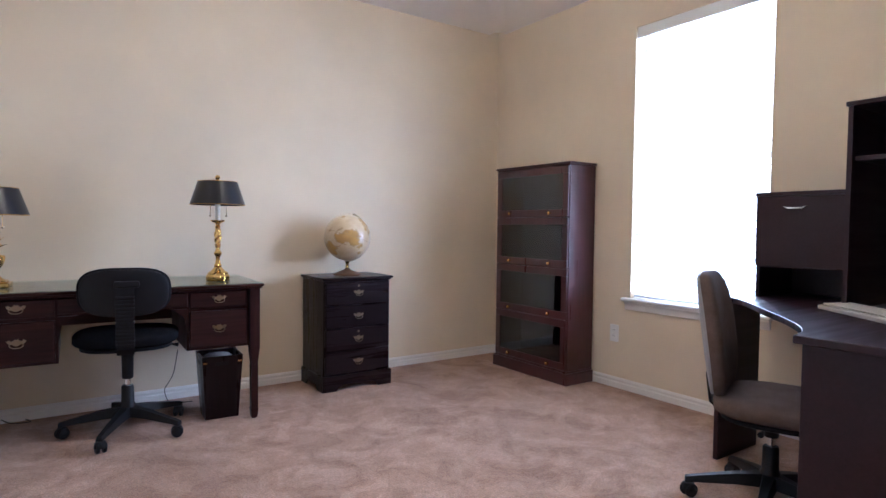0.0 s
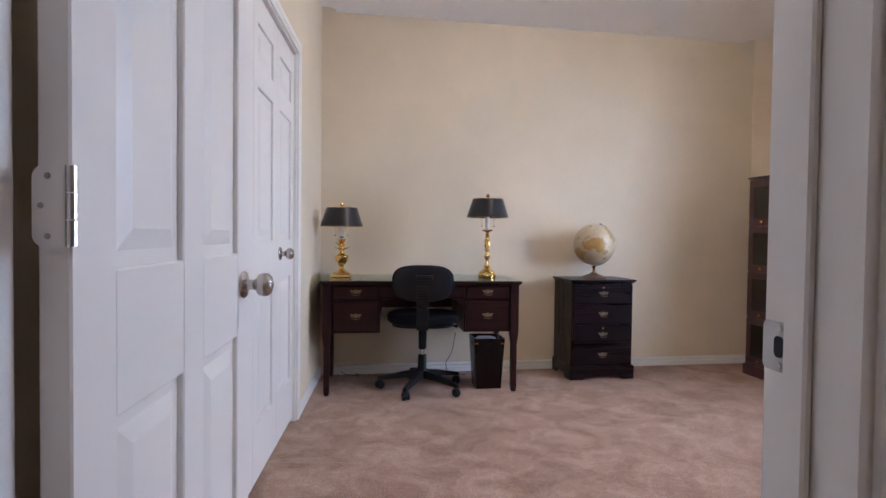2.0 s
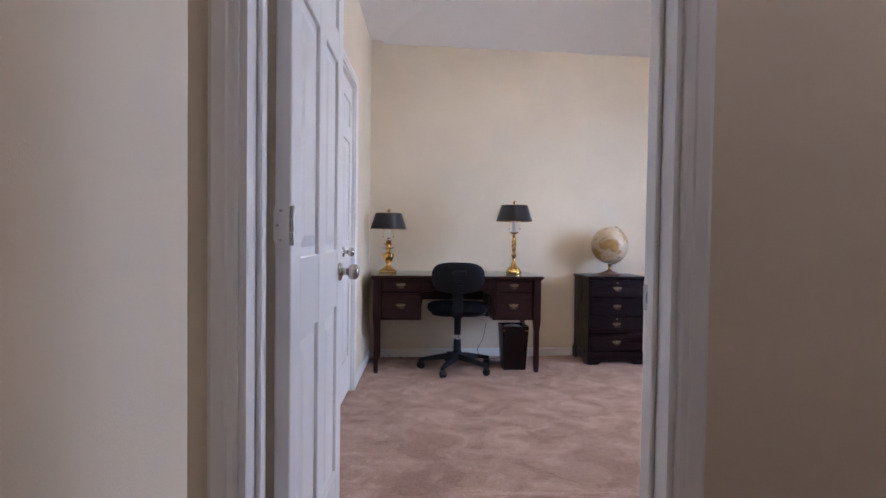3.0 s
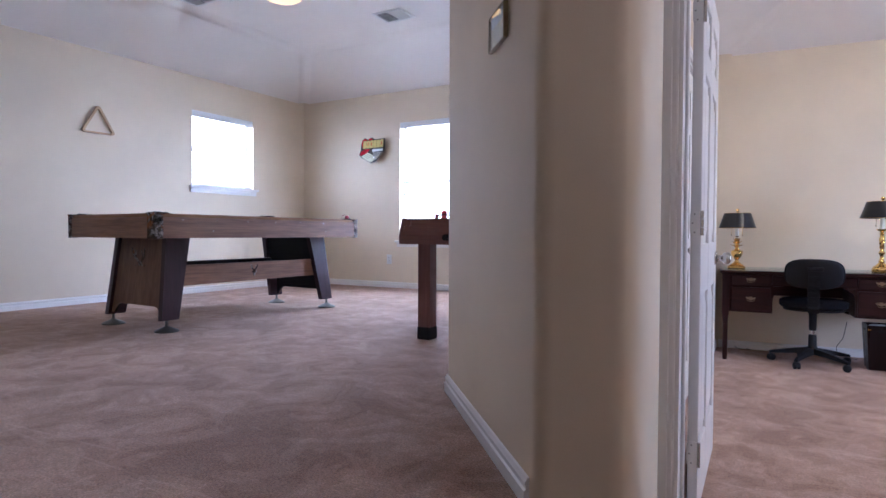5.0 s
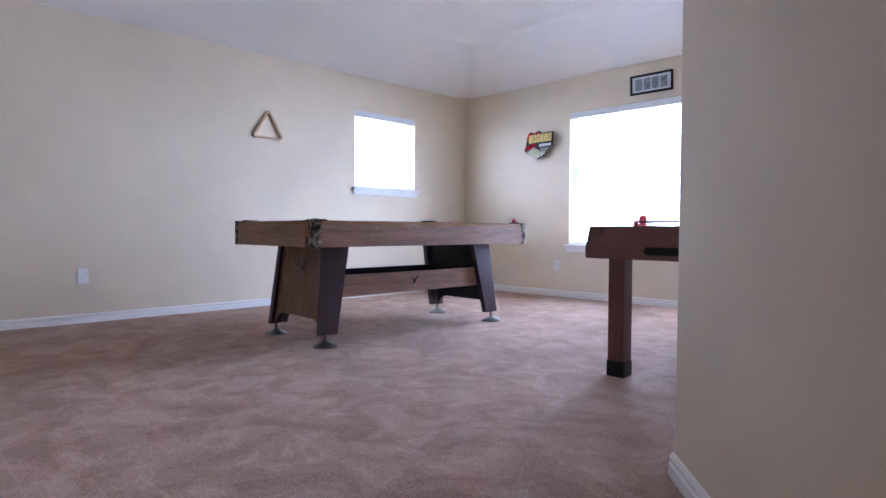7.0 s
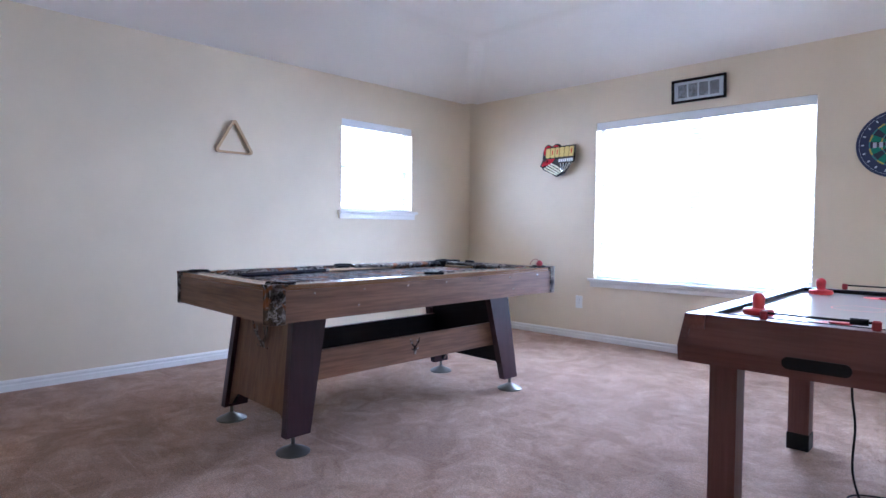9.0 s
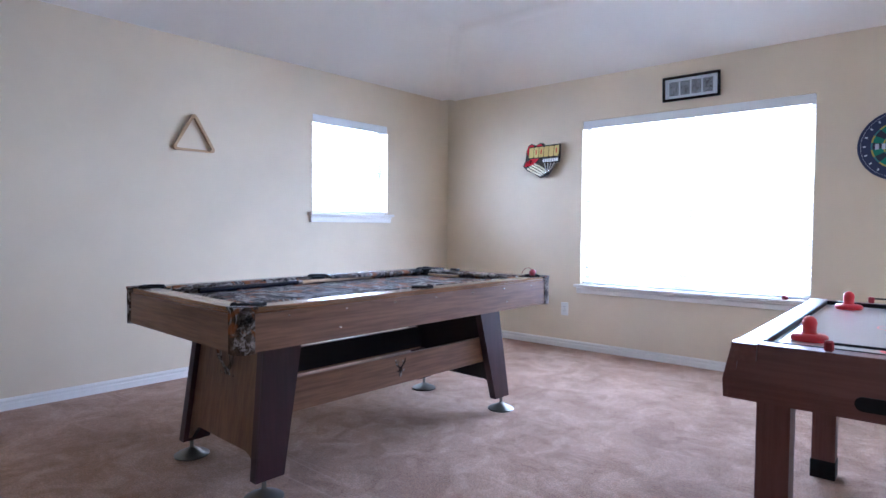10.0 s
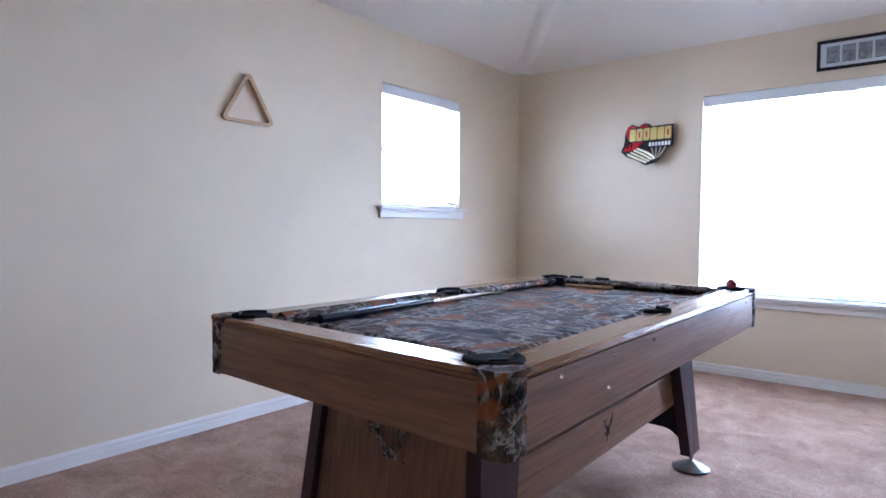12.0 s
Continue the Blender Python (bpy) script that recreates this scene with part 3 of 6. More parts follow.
strike = thing("strike_plate", prism(rounded([(-0.028, -0.030), (0.028, -0.030), (0.028, 0.030), (-0.028, 0.030)], {0: 0.008, 1: 0.008, 2: 0.008, 3: 0.008}), 0, 0.0025), PEWTER, "satin nickel strike plate on the door jamb", "strike plate",
               at=Matrix.Translation((DOOR[1] - 0.0182, SOUTH_O - 0.030, 0.930)) @ pose(0, 0, 0, 0, -90, 0))
part("hole", prism(rounded([(-0.012, -0.006), (0.012, -0.006), (0.012, 0.010), (-0.012, 0.010)], {0: 0.006, 1: 0.006, 2: 0.006, 3: 0.006}), 0.0025, 0.0031), BLACK, strike)
for s in (-1, 1):
    part("screw", lathe([(0.005, 0), (0.004, 0.002), (0, 0.002)], 10, pose(s * 0.021, 0, 0.0025)), PEWTER, strike)

pair = (CLOSET[1] - CLOSET[0] - 0.036) / 2
for k in range(2):
    d = tagged(new("closet_door"), "white bifold closet door, closed, with a satin nickel knob", "door", "bifold closet doors", kind="structure")
    d.matrix_world = pose(WEST_O - 0.032, CLOSET[0] + 0.018 + k * pair, 0.02, 0, 0, 90)
    lw = pair / 2 - 0.003
    for i in range(2):
        part("leaf", moved(panel_leaf(lw, 1.995, 0.032, 1), pose(0.002 + i * pair / 2, 0, 0)), TRIM, d)
    part("knob", lathe(KNOB, 24, pose(pair / 2 + 0.075, -0.016, 0.925, 90)), NICKEL, d, smooth=40)


# ---- windows ----
FRAME_W = mat("white_vinyl", (0.80, 0.80, 0.79), 0.35)


def window(name, m, w, h, depth, mullion, label):
    """Local x across, y outwards through the wall, z up from the sill."""
    root = tagged(new(name), label, "window", kind="structure")
    root.matrix_world = m
    f = 0.045
    y0, y1 = depth - 0.06, depth - 0.01
    bm = box(0, f, y0, y1, 0, h, 0.004)
    for b in ((w - f, w, y0, y1, 0, h), (f, w - f, y0, y1, 0, f), (f, w - f, y0, y1, h - f, h)):
        add_box(bm, *b, 0.004)
    if mullion:
        add_box(bm, w / 2 - 0.045, w / 2 + 0.045, y0 - 0.006, y1, f, h - f, 0.004)
    part("window_frame", bm, FRAME_W, root)
    halves = [(f, w / 2 - 0.045), (w / 2 + 0.045, w - f)] if mullion else [(f, w - f)]
    for a, b in halves:
        part("meeting_rail", box(a, b, y0 + 0.008, y1 - 0.006, h * 0.5 - 0.022, h * 0.5 + 0.022, 0.003), FRAME_W, root)
        for lo, hi in ((f, h / 2 - 0.022), (h / 2 + 0.022, h - f)):
            g = part("pane", box(a, b, y0 + 0.022, y0 + 0.026, lo, hi), GLASS, root)
            g.visible_shadow = False
    # sill board with horns and a moulded apron below it
    part("window_sill", box(-0.045, w + 0.045, -0.050, 0.0, -0.006, 0.018, 0.006, 2), TRIM, root)
    part("window_sill", box(0.0005, w - 0.0005, 0.0, depth - 0.06, 0.0005, 0.018), TRIM, root)
    bm = box(-0.030, w + 0.030, -0.018, -0.0005, -0.060, -0.006, 0.003)
    add_box(bm, -0.030, w + 0.030, -0.028, -0.0005, -0.024, -0.006, 0.006, 2)
    part("apron", bm, TRIM, root)
    return root


def blind(m, w, h, label, stack=0.0):
    """A slatted blind in the window reveal: head rail with valance, slats, bottom rail, ladder cords."""
    root = tagged(new("window_blind"), label, "blind", "slatted window blinds")
    root.matrix_world = m
    part("valance", box(0.004, w - 0.004, 0.002, 0.012, h - 0.072, h - 0.002, 0.003), FRAME_W, root)
    part("head_rail", box(0.006, w - 0.006, 0.014, 0.058, h - 0.045, h - 0.003), FRAME_W, root)
    pitch = 0.0425
    n = int((h - 0.11) / pitch)
    bm = bmesh.new()
    prof = [(-0.0245, -0.0012), (-0.012, 0.0014), (0, 0.0024), (0.012, 0.0014), (0.0245, -0.0012)]
    top = [[bm.verts.new((x, y, z + 0.0013)) for y, z in prof] for x in (0.008, w - 0.008)]
    bot = [[bm.verts.new((x, y, z - 0.0013)) for y, z in prof] for x in (0.008, w - 0.008)]
    for i in range(4):
        bm.faces.new((top[0][i], top[0][i + 1], top[1][i + 1], top[1][i]))
        bm.faces.new((bot[0][i + 1], bot[0][i], bot[1][i], bot[1][i + 1]))
    for e in (0, 1):
        for i in range(4):
            bm.faces.new((top[e][i], bot[e][i], bot[e][i + 1], top[e][i + 1]))
    for i in (0, 4):
        bm.faces.new((top[0][i], bot[0][i], bot[1][i], top[1][i]))
    bmesh.ops.recalc_face_normals(bm, faces=bm.faces[:])
    slat = mesh_of(bm, SLAT)
    for i in range(n):
        part("slat", slat, None, root, at=pose(0, 0.036, 0.055 + i * pitch, 14))
    part("bottom_rail", box(0.008, w - 0.008, 0.022, 0.050, 0.022, 0.040, 0.004), FRAME_W, root)
    for x in ((0.15, w - 0.15) if w < 1.2 else (0.15, w * 0.37, w * 0.63, w - 0.15)):
        part("cord", tube([(x, 0.0105, 0.04), (x, 0.0105, h - 0.075)], 0.0012, 5), FRAME_W, root)
    part("wand", tube([(0.05, 0.0095, h - 0.08), (0.052, 0.009, h * 0.45)], 0.004, 6), GLASS, root)
    return root


blind_label = "white horizontal-slat blind, lowered with its slats open"
we, wn_, ww = WIN_E, WIN_N, WIN_W
window("window_1", OFFICE @ pose(EAST_O, we[1], we[2], 0, 0, -90), we[1] - we[0], we[3] - we[2], 0.15, False, "white single-hung window with a moulded sill")
blind(OFFICE @ pose(EAST_O, we[1], we[2], 0, 0, -90), we[1] - we[0], we[3] - we[2], blind_label)
window("window_2", pose(wn_[0], NORTH_G, wn_[2]), wn_[1] - wn_[0], wn_[3] - wn_[2], 0.15, True, "wide white double window with a moulded sill")
blind(pose(wn_[0], NORTH_G, wn_[2]), wn_[1] - wn_[0], wn_[3] - wn_[2], blind_label)
window("window_3", GAMES_W @ pose(WEST_G, ww[0], ww[2], 0, 0, 90), ww[1] - ww[0], ww[3] - ww[2], 0.15, False, "small white window high in the wall with a moulded sill")
blind(GAMES_W @ pose(WEST_G, ww[0], ww[2], 0, 0, 90), ww[1] - ww[0], ww[3] - ww[2], blind_label)


# hazy white daylight outside the windows
HAZE = glow("hazy_daylight", (0.90, 0.96, 1.0), 4.0)
for name, m in (("backdrop_east", OFFICE @ pose(EAST_O + 2.2, 2.66, 1.6, 0, 0, 90)), ("backdrop_north", pose(-2.63, NORTH_G + 2.2, 1.9)), ("backdrop_west", GAMES_W @ pose(WEST_G - 2.2, 2.96, 2.0, 0, 0, 90))):
    thing(name, box(-4.0, 4.0, -0.02, 0.02, -3.2, 3.2), HAZE, "plain hazy white daylight beyond the window", "sky", kind="structure", at=m)


# ---- games room: pool table ----
def pool_table():
    root = tagged(new("pool_table"), "brown oak-laminate pool table with a camouflage-print cloth", "pool table")
    root.matrix_world = pose(-3.385, 1.615, GZ, 0, 0, -1.9)
    W, L, T, A = 0.508, 0.978, 0.777, 0.622
    c = 0.045
    for s in (-1, 1):
        part("apron", box(s * W, s * (W - 0.022), -L + c, L - c, A, T - 0.022), LAMINATE_Y, root)
        part("apron", box(-W + c, W - c, s * L, s * (L - 0.022), A, T - 0.022), LAMINATE_X, root)
        # rails with a rounded outer edge
        bm = box(s * (W + 0.004), s * (W - 0.092), -L + 0.070, L - 0.070, T - 0.024, T)
        es = [e for e in bm.edges if all(abs(v.co.x - s * (W + 0.004)) < 1e-5 for v in e.verts) and abs(e.verts[0].co.y - e.verts[1].co.y) > 0.5]
        bmesh.ops.bevel(bm, geom=es, offset=0.011, segments=4, affect='EDGES')
        part("rail", bm, RAIL_WOOD_Y, root, "varnished wooden rail", smooth=40)
        bm = box(-W + 0.070, W - 0.070, s * (L + 0.004), s * (L - 0.092), T - 0.024, T)
        es = [e for e in bm.edges if all(abs(v.co.y - s * (L + 0.004)) < 1e-5 for v in e.verts) and abs(e.verts[0].co.x - e.verts[1].co.x) > 0.3]
        bmesh.ops.bevel(bm, geom=es, offset=0.011, segments=4, affect='EDGES')
        part("rail", bm, RAIL_WOOD_X, root, "varnished wooden rail", smooth=40)
        # cushions, cloth-covered, with a nose
        for y0, y1 in ((-L + 0.165, -0.062), (0.062, L - 0.165)):
            p = [(W - 0.0921, T - 0.003), (W - 0.108, T + 0.004), (W - 0.135, T - 0.006), (W - 0.137, T - 0.016), (W - 0.0921, T - 0.040)]
            bm = prism([(x * s, z) for x, z in p], y0, y1, Matrix(((1, 0, 0, 0), (0, 0, 1, 0), (0, 1, 0, 0), (0, 0, 0, 1))))
            bmesh.ops.recalc_face_normals(bm, faces=bm.faces[:])
            part("cushion", bm, CAMO, root)
        p = [(L - 0.0921, T - 0.003), (L - 0.108, T + 0.004), (L - 0.135, T - 0.006), (L - 0.137, T - 0.016), (L - 0.0921, T - 0.040)]
        bm = prism([(y * s, z) for y, z in p], -W + 0.165, W - 0.165, Matrix(((0, 0, 1, 0), (1, 0, 0, 0), (0, 1, 0, 0), (0, 0, 0, 1))))
        bmesh.ops.recalc_face_normals(bm, faces=bm.faces[:])
        part("cushion", bm, CAMO, root)
        # screw heads along the long apron
        for i in range(7):
            part("screw", lathe([(0.0055, 0), (0.004, 0.003), (0, 0.0035)], 8, pose(s * (W + 0.0002), -0.78 + i * 0.26, T - 0.040, 0, 90 * s)), STEEL, root)
        for y in (-0.55, 0.55):
            part("screw", lathe([(0.0055, 0), (0.004, 0.003), (0, 0.0035)], 8, pose(s * (W + 0.0002), y, A + 0.045, 0, 90 * s)), STEEL, root)
    part("bed", box(-W + 0.03, W - 0.03, -L + 0.03, L - 0.03, T - 0.060, T - 0.036), CAMO, root, "camouflage-print cloth over the bed")
    part("underside", box(-W + 0.025, W - 0.025, -L + 0.025, L - 0.025, A + 0.015, A + 0.030), BLACK, root)
    for sx in (-1, 1):
        for sy in (-1, 1):
            # wrapped corner, a quarter round
            pts = rounded([(0, 0), (c + 0.02, 0), (c + 0.02, 0.028), (0.034, 0.034), (0.028, c + 0.02), (0, c + 0.02)], {0: 0.035})
            bm = prism([(sx * (W + 0.004 - x), sy * (L + 0.004 - y)) for x, y in pts], A - 0.004, T - 0.004)
            bmesh.ops.recalc_face_normals(bm, faces=bm.faces[:])
            part("corner_cap", bm, CAMO, root, "camouflage-print corner cap", smooth=40)
            pts = rounded([(0.0, 0.0), (0.078, 0.0), (0.078, 0.030), (0.030, 0.078), (0.0, 0.078)], {0: 0.035})
            bm = prism([(sx * (W + 0.006 - x), sy * (L + 0.006 - y)) for x, y in pts], T - 0.006, T + 0.004)
            bmesh.ops.recalc_face_normals(bm, faces=bm.faces[:])
            part("corner_plate", bm, CAMO, root, smooth=40)
            arc = [(sx * (W - 0.088 + 0.055 * math.cos(a)), sy * (L - 0.088 + 0.055 * math.sin(a)), T + 0.0005) for a in [radians(-70 + i * 20) for i in range(12)]]
            pk = part("pocket", tube(arc, 0.0085, 8), POCKET, root, "black moulded pocket rim", smooth=60)
            part("pocket_well", lathe([(0.052, T - 0.05), (0.052, T + 0.0018), (0.050, T + 0.0018)], 20, pose(sx * (W - 0.088), sy * (L - 0.088), 0)), POCKET, pk, smooth=40)
            flap = box(-0.020, 0.020, -0.006, 0.006, 0, 0.008, 0.003, 2)
            part("pocket_flap", moved(flap, pose(sx * (W - 0.058), sy * (L - 0.058), T + 0.004, 0, 0, -45 * sx * sy)), BLACK, pk)
        arc = [(sx * (W - 0.100 + 0.050 * math.cos(a)), 0.052 * math.sin(a), T + 0.002) for a in [radians(-95 + i * 19) for i in range(11)]]
        pk = part("pocket", tube(arc, 0.0085, 8), POCKET, root, "black moulded pocket rim", smooth=60)
        part("pocket_well", lathe([(0.045, T - 0.05), (0.045, T + 0.001), (0.043, T + 0.001)], 20, pose(sx * (W - 0.092), 0, 0)), POCKET, pk, smooth=40)

    # splayed end frames: four dark corner legs, a grained panel between each pair
    def slant(p_top, p_bot, z1, z0):
        bm = bmesh.new()
        lo = [bm.verts.new((x, y, z0)) for x, y in p_bot]
        hi = [bm.verts.new((x, y, z1)) for x, y in p_top]
        k = len(lo)
        bm.faces.new(lo)
        bm.faces.new(hi)
        for i in range(k):
            bm.faces.new((lo[i], lo[(i + 1) % k], hi[(i + 1) % k], hi[i]))
        bmesh.ops.recalc_face_normals(bm, faces=bm.faces[:])
        return bm

    for sy in (-1, 1):
        for sx in (-1, 1):
            top = [(0.296, 0.755), (0.296, 0.575), (0.254, 0.575), (0.254, 0.755)]
            bot = [(0.335, 0.818), (0.335, 0.693), (0.293, 0.693), (0.293, 0.818)]
            part("leg", slant([(sx * x, sy * y) for x, y in top], [(sx * x, sy * y) for x, y in bot], A + 0.02, 0.075), LEG_WOOD, root, "dark mahogany splayed corner leg")
            ft = part("foot", lathe([(0.075, 0.0), (0.077, 0.006), (0.066, 0.013), (0.026, 0.030), (0.013, 0.037), (0.009, 0.040), (0.009, 0.080)], 24, pose(sx * 0.314, sy * 0.770, 0)), FOOT_METAL, root, "round pewter-coloured levelling foot", smooth=35)
        # panel with an arched foot
        bm = bmesh.new()
        n = 20
        zt, zb = A + 0.02, 0.085
        cols = []
        for i in range(n + 1):
            u = -1 + 2 * i / n
            rise = 0.075 if abs(u) < 0.7 else 0.075 * (1 - ((abs(u) - 0.7) / 0.3) ** 2)
            z0 = zb + rise
            f = (z0 - 0.075) / (zt - 0.075)
            hw0, hw1 = 0.295, 0.256
            hw = hw0 + (hw1 - hw0) * f
            y_at = lambda z: 0.795 + (0.731 - 0.795) * (z - 0.075) / (zt - 0.075)
            row = []
            for dy in (0, -0.016):
                row += [bm.verts.new((u * hw, sy * (y_at(z0) + dy), z0)), bm.verts.new((u * hw1, sy * (y_at(zt) + dy), zt))]
            cols.append(row)
        for a, b in zip(cols, cols[1:]):
            bm.faces.new((a[0], b[0], b[1], a[1]))
            bm.faces.new((a[2], a[3], b[3], b[2]))
            bm.faces.new((a[0], a[2], b[2], b[0]))
            bm.faces.new((a[1], b[1], b[3], a[3]))
        bmesh.ops.recalc_face_normals(bm, faces=bm.faces[:])
        lining = bm.copy()
        bmesh.ops.translate(lining, vec=(0, -sy * 0.0175, 0), verts=lining.verts[:])
        part("end_panel", bm, LAMINATE_Z, root, "grained panel with an arched foot")
        part("panel_lining", lining, BLACK, root, "black lining inside the end panel")
        part("inner_panel", slant([(x, sy * y) for x, y in ((-0.253, 0.7135), (0.253, 0.7135), (0.253, 0.60), (-0.253, 0.60))], [(x, sy * y) for x, y in ((-0.272, 0.742), (0.272, 0.742), (0.272, 0.67), (-0.272, 0.67))], A + 0.015, 0.30), BLACK, root)
    for sx in (-1, 1):
        part("stretcher", box(sx * 0.250, sx * 0.270, -0.670, 0.670, 0.290, 0.432, 0.002), LAMINATE_Y, root, "grained side board between the leg frames")
    # thin dark sheet over the inner face of the west side board
    part("inner_dark_sheet", box(-0.246, -0.240, -0.668, 0.668, 0.304, 0.430), BLACK, root)

    # printed antler marks on panel and boards
    def emblem(m, s):
        bm = bmesh.new()
        for pts in ([(-.010, -.045), (.010, -.045), (.016, .0), (.006, .018), (-.006, .018), (-.016, .0)], [(-.012, .010), (-.040, .035), (-.046, .070), (-.038, .070), (-.030, .042), (-.006, .020)],
                    [(.012, .010), (.040, .035), (.046, .070), (.038, .070), (.030, .042), (.006, .020)], [(-.028, .032), (-.022, .060), (-.016, .060), (-.020, .030)], [(.028, .032), (.022, .060), (.016, .060), (.020, .030)],
                    [(-.018, -.005), (-.034, .004), (-.030, -.012), (-.016, -.014)], [(.018, -.005), (.034, .004), (.030, -.012), (.016, -.014)]):
            add_prism(bm, [(x * s, y * s) for x, y in pts], 0, 0.0012)
        return part("emblem", moved(bm, m), CAMO, root, "dark antler-shaped print")

    tilt = math.degrees(math.atan((0.838 - 0.773) / (A - 0.055)))
    emblem(Matrix.Translation((0.0, -0.7545, 0.43)) @ pose(0, 0, 0, 90 + tilt, 0, 0) @ pose(0, 0, 0.0), 1.75)
    emblem(Matrix.Translation((0.2702, 0.0, 0.360)) @ pose(0, 0, 0, 90, 0, 90), 0.78)
    return root


pool_table()
TT = GZ + 0.777
PT = pose(-3.385, 1.615, GZ, 0, 0, -1.9)
cue = tagged(new("pool_cue"), "pool cue with pale maple shaft lying on the cloth", "pool cue")
cue.matrix_world = PT @ pose(-0.335, -0.72, 0.777 - 0.022, 0, 0, 3.2)
part("butt", tube([(0, 0, 0), (0, 0.56, 0)], [0.0145, 0.0105], 12), mat("navy_lacquer", (0.008, 0.010, 0.022), 0.2), cue, "dark blue lacquered butt", smooth=40)
part("ring", tube([(0, 0.56, 0), (0, 0.585, 0)], 0.0108, 12), STEEL, cue, smooth=40)
part("shaft", tube([(0, 0.585, 0), (0, 1.40, 0)], [0.0102, 0.0062], 12), wood_material("cue_maple", (0.45, 0.30, 0.17), (0.66, 0.48, 0.30), 0.25, "y"), cue, "pale maple shaft", smooth=40)
part("tip", tube([(0, 1.40, 0), (0, 1.415, 0)], 0.0062, 10), WHITE, cue)
rest = tagged(new("bridge_stick"), "short pale wooden stick lying by the end cushion", "stick")
rest.matrix_world = PT @ pose(-0.32, 0.815, 0.777 - 0.028, 0, 0, -84)
part("shaft", tube([(0, 0, 0), (0, 0.24, 0)], 0.008, 10), PALE_WOOD, rest, smooth=40)
for x in (-0.30, -0.16):
    thing("chalk", moved(box(-0.035, 0.035, -0.012, 0.012, 0, 0.014, 0.003), pose(0, 0, 0)), BLACK, "black rubber pad resting on the end cushion", "pad", "rubber pads on the cushion", at=PT @ pose(x, 0.895, 0.777 + 0.0005))
toy = tagged(new("striker"), "small red striker with a thin wire loop, on the table rail", "striker")
toy.matrix_world = PT @ pose(0.42, 0.925, 0.777)
part("ball", lathe([(0.006, 0.0), (0.016, 0.004), (0.022, 0.016), (0.020, 0.028), (0.012, 0.036), (0.006, 0.040), (0, 0.041)], 16), DARK_RED, toy, smooth=50)
part("loop", tube([(0, 0, 0.030), (-0.03, 0.01, 0.045), (-0.06, 0.015, 0.040), (-0.085, 0.02, 0.020), (-0.09, 0.02, 0.004)], 0.0018, 6, smooth_steps=4), DARK_RED, toy)


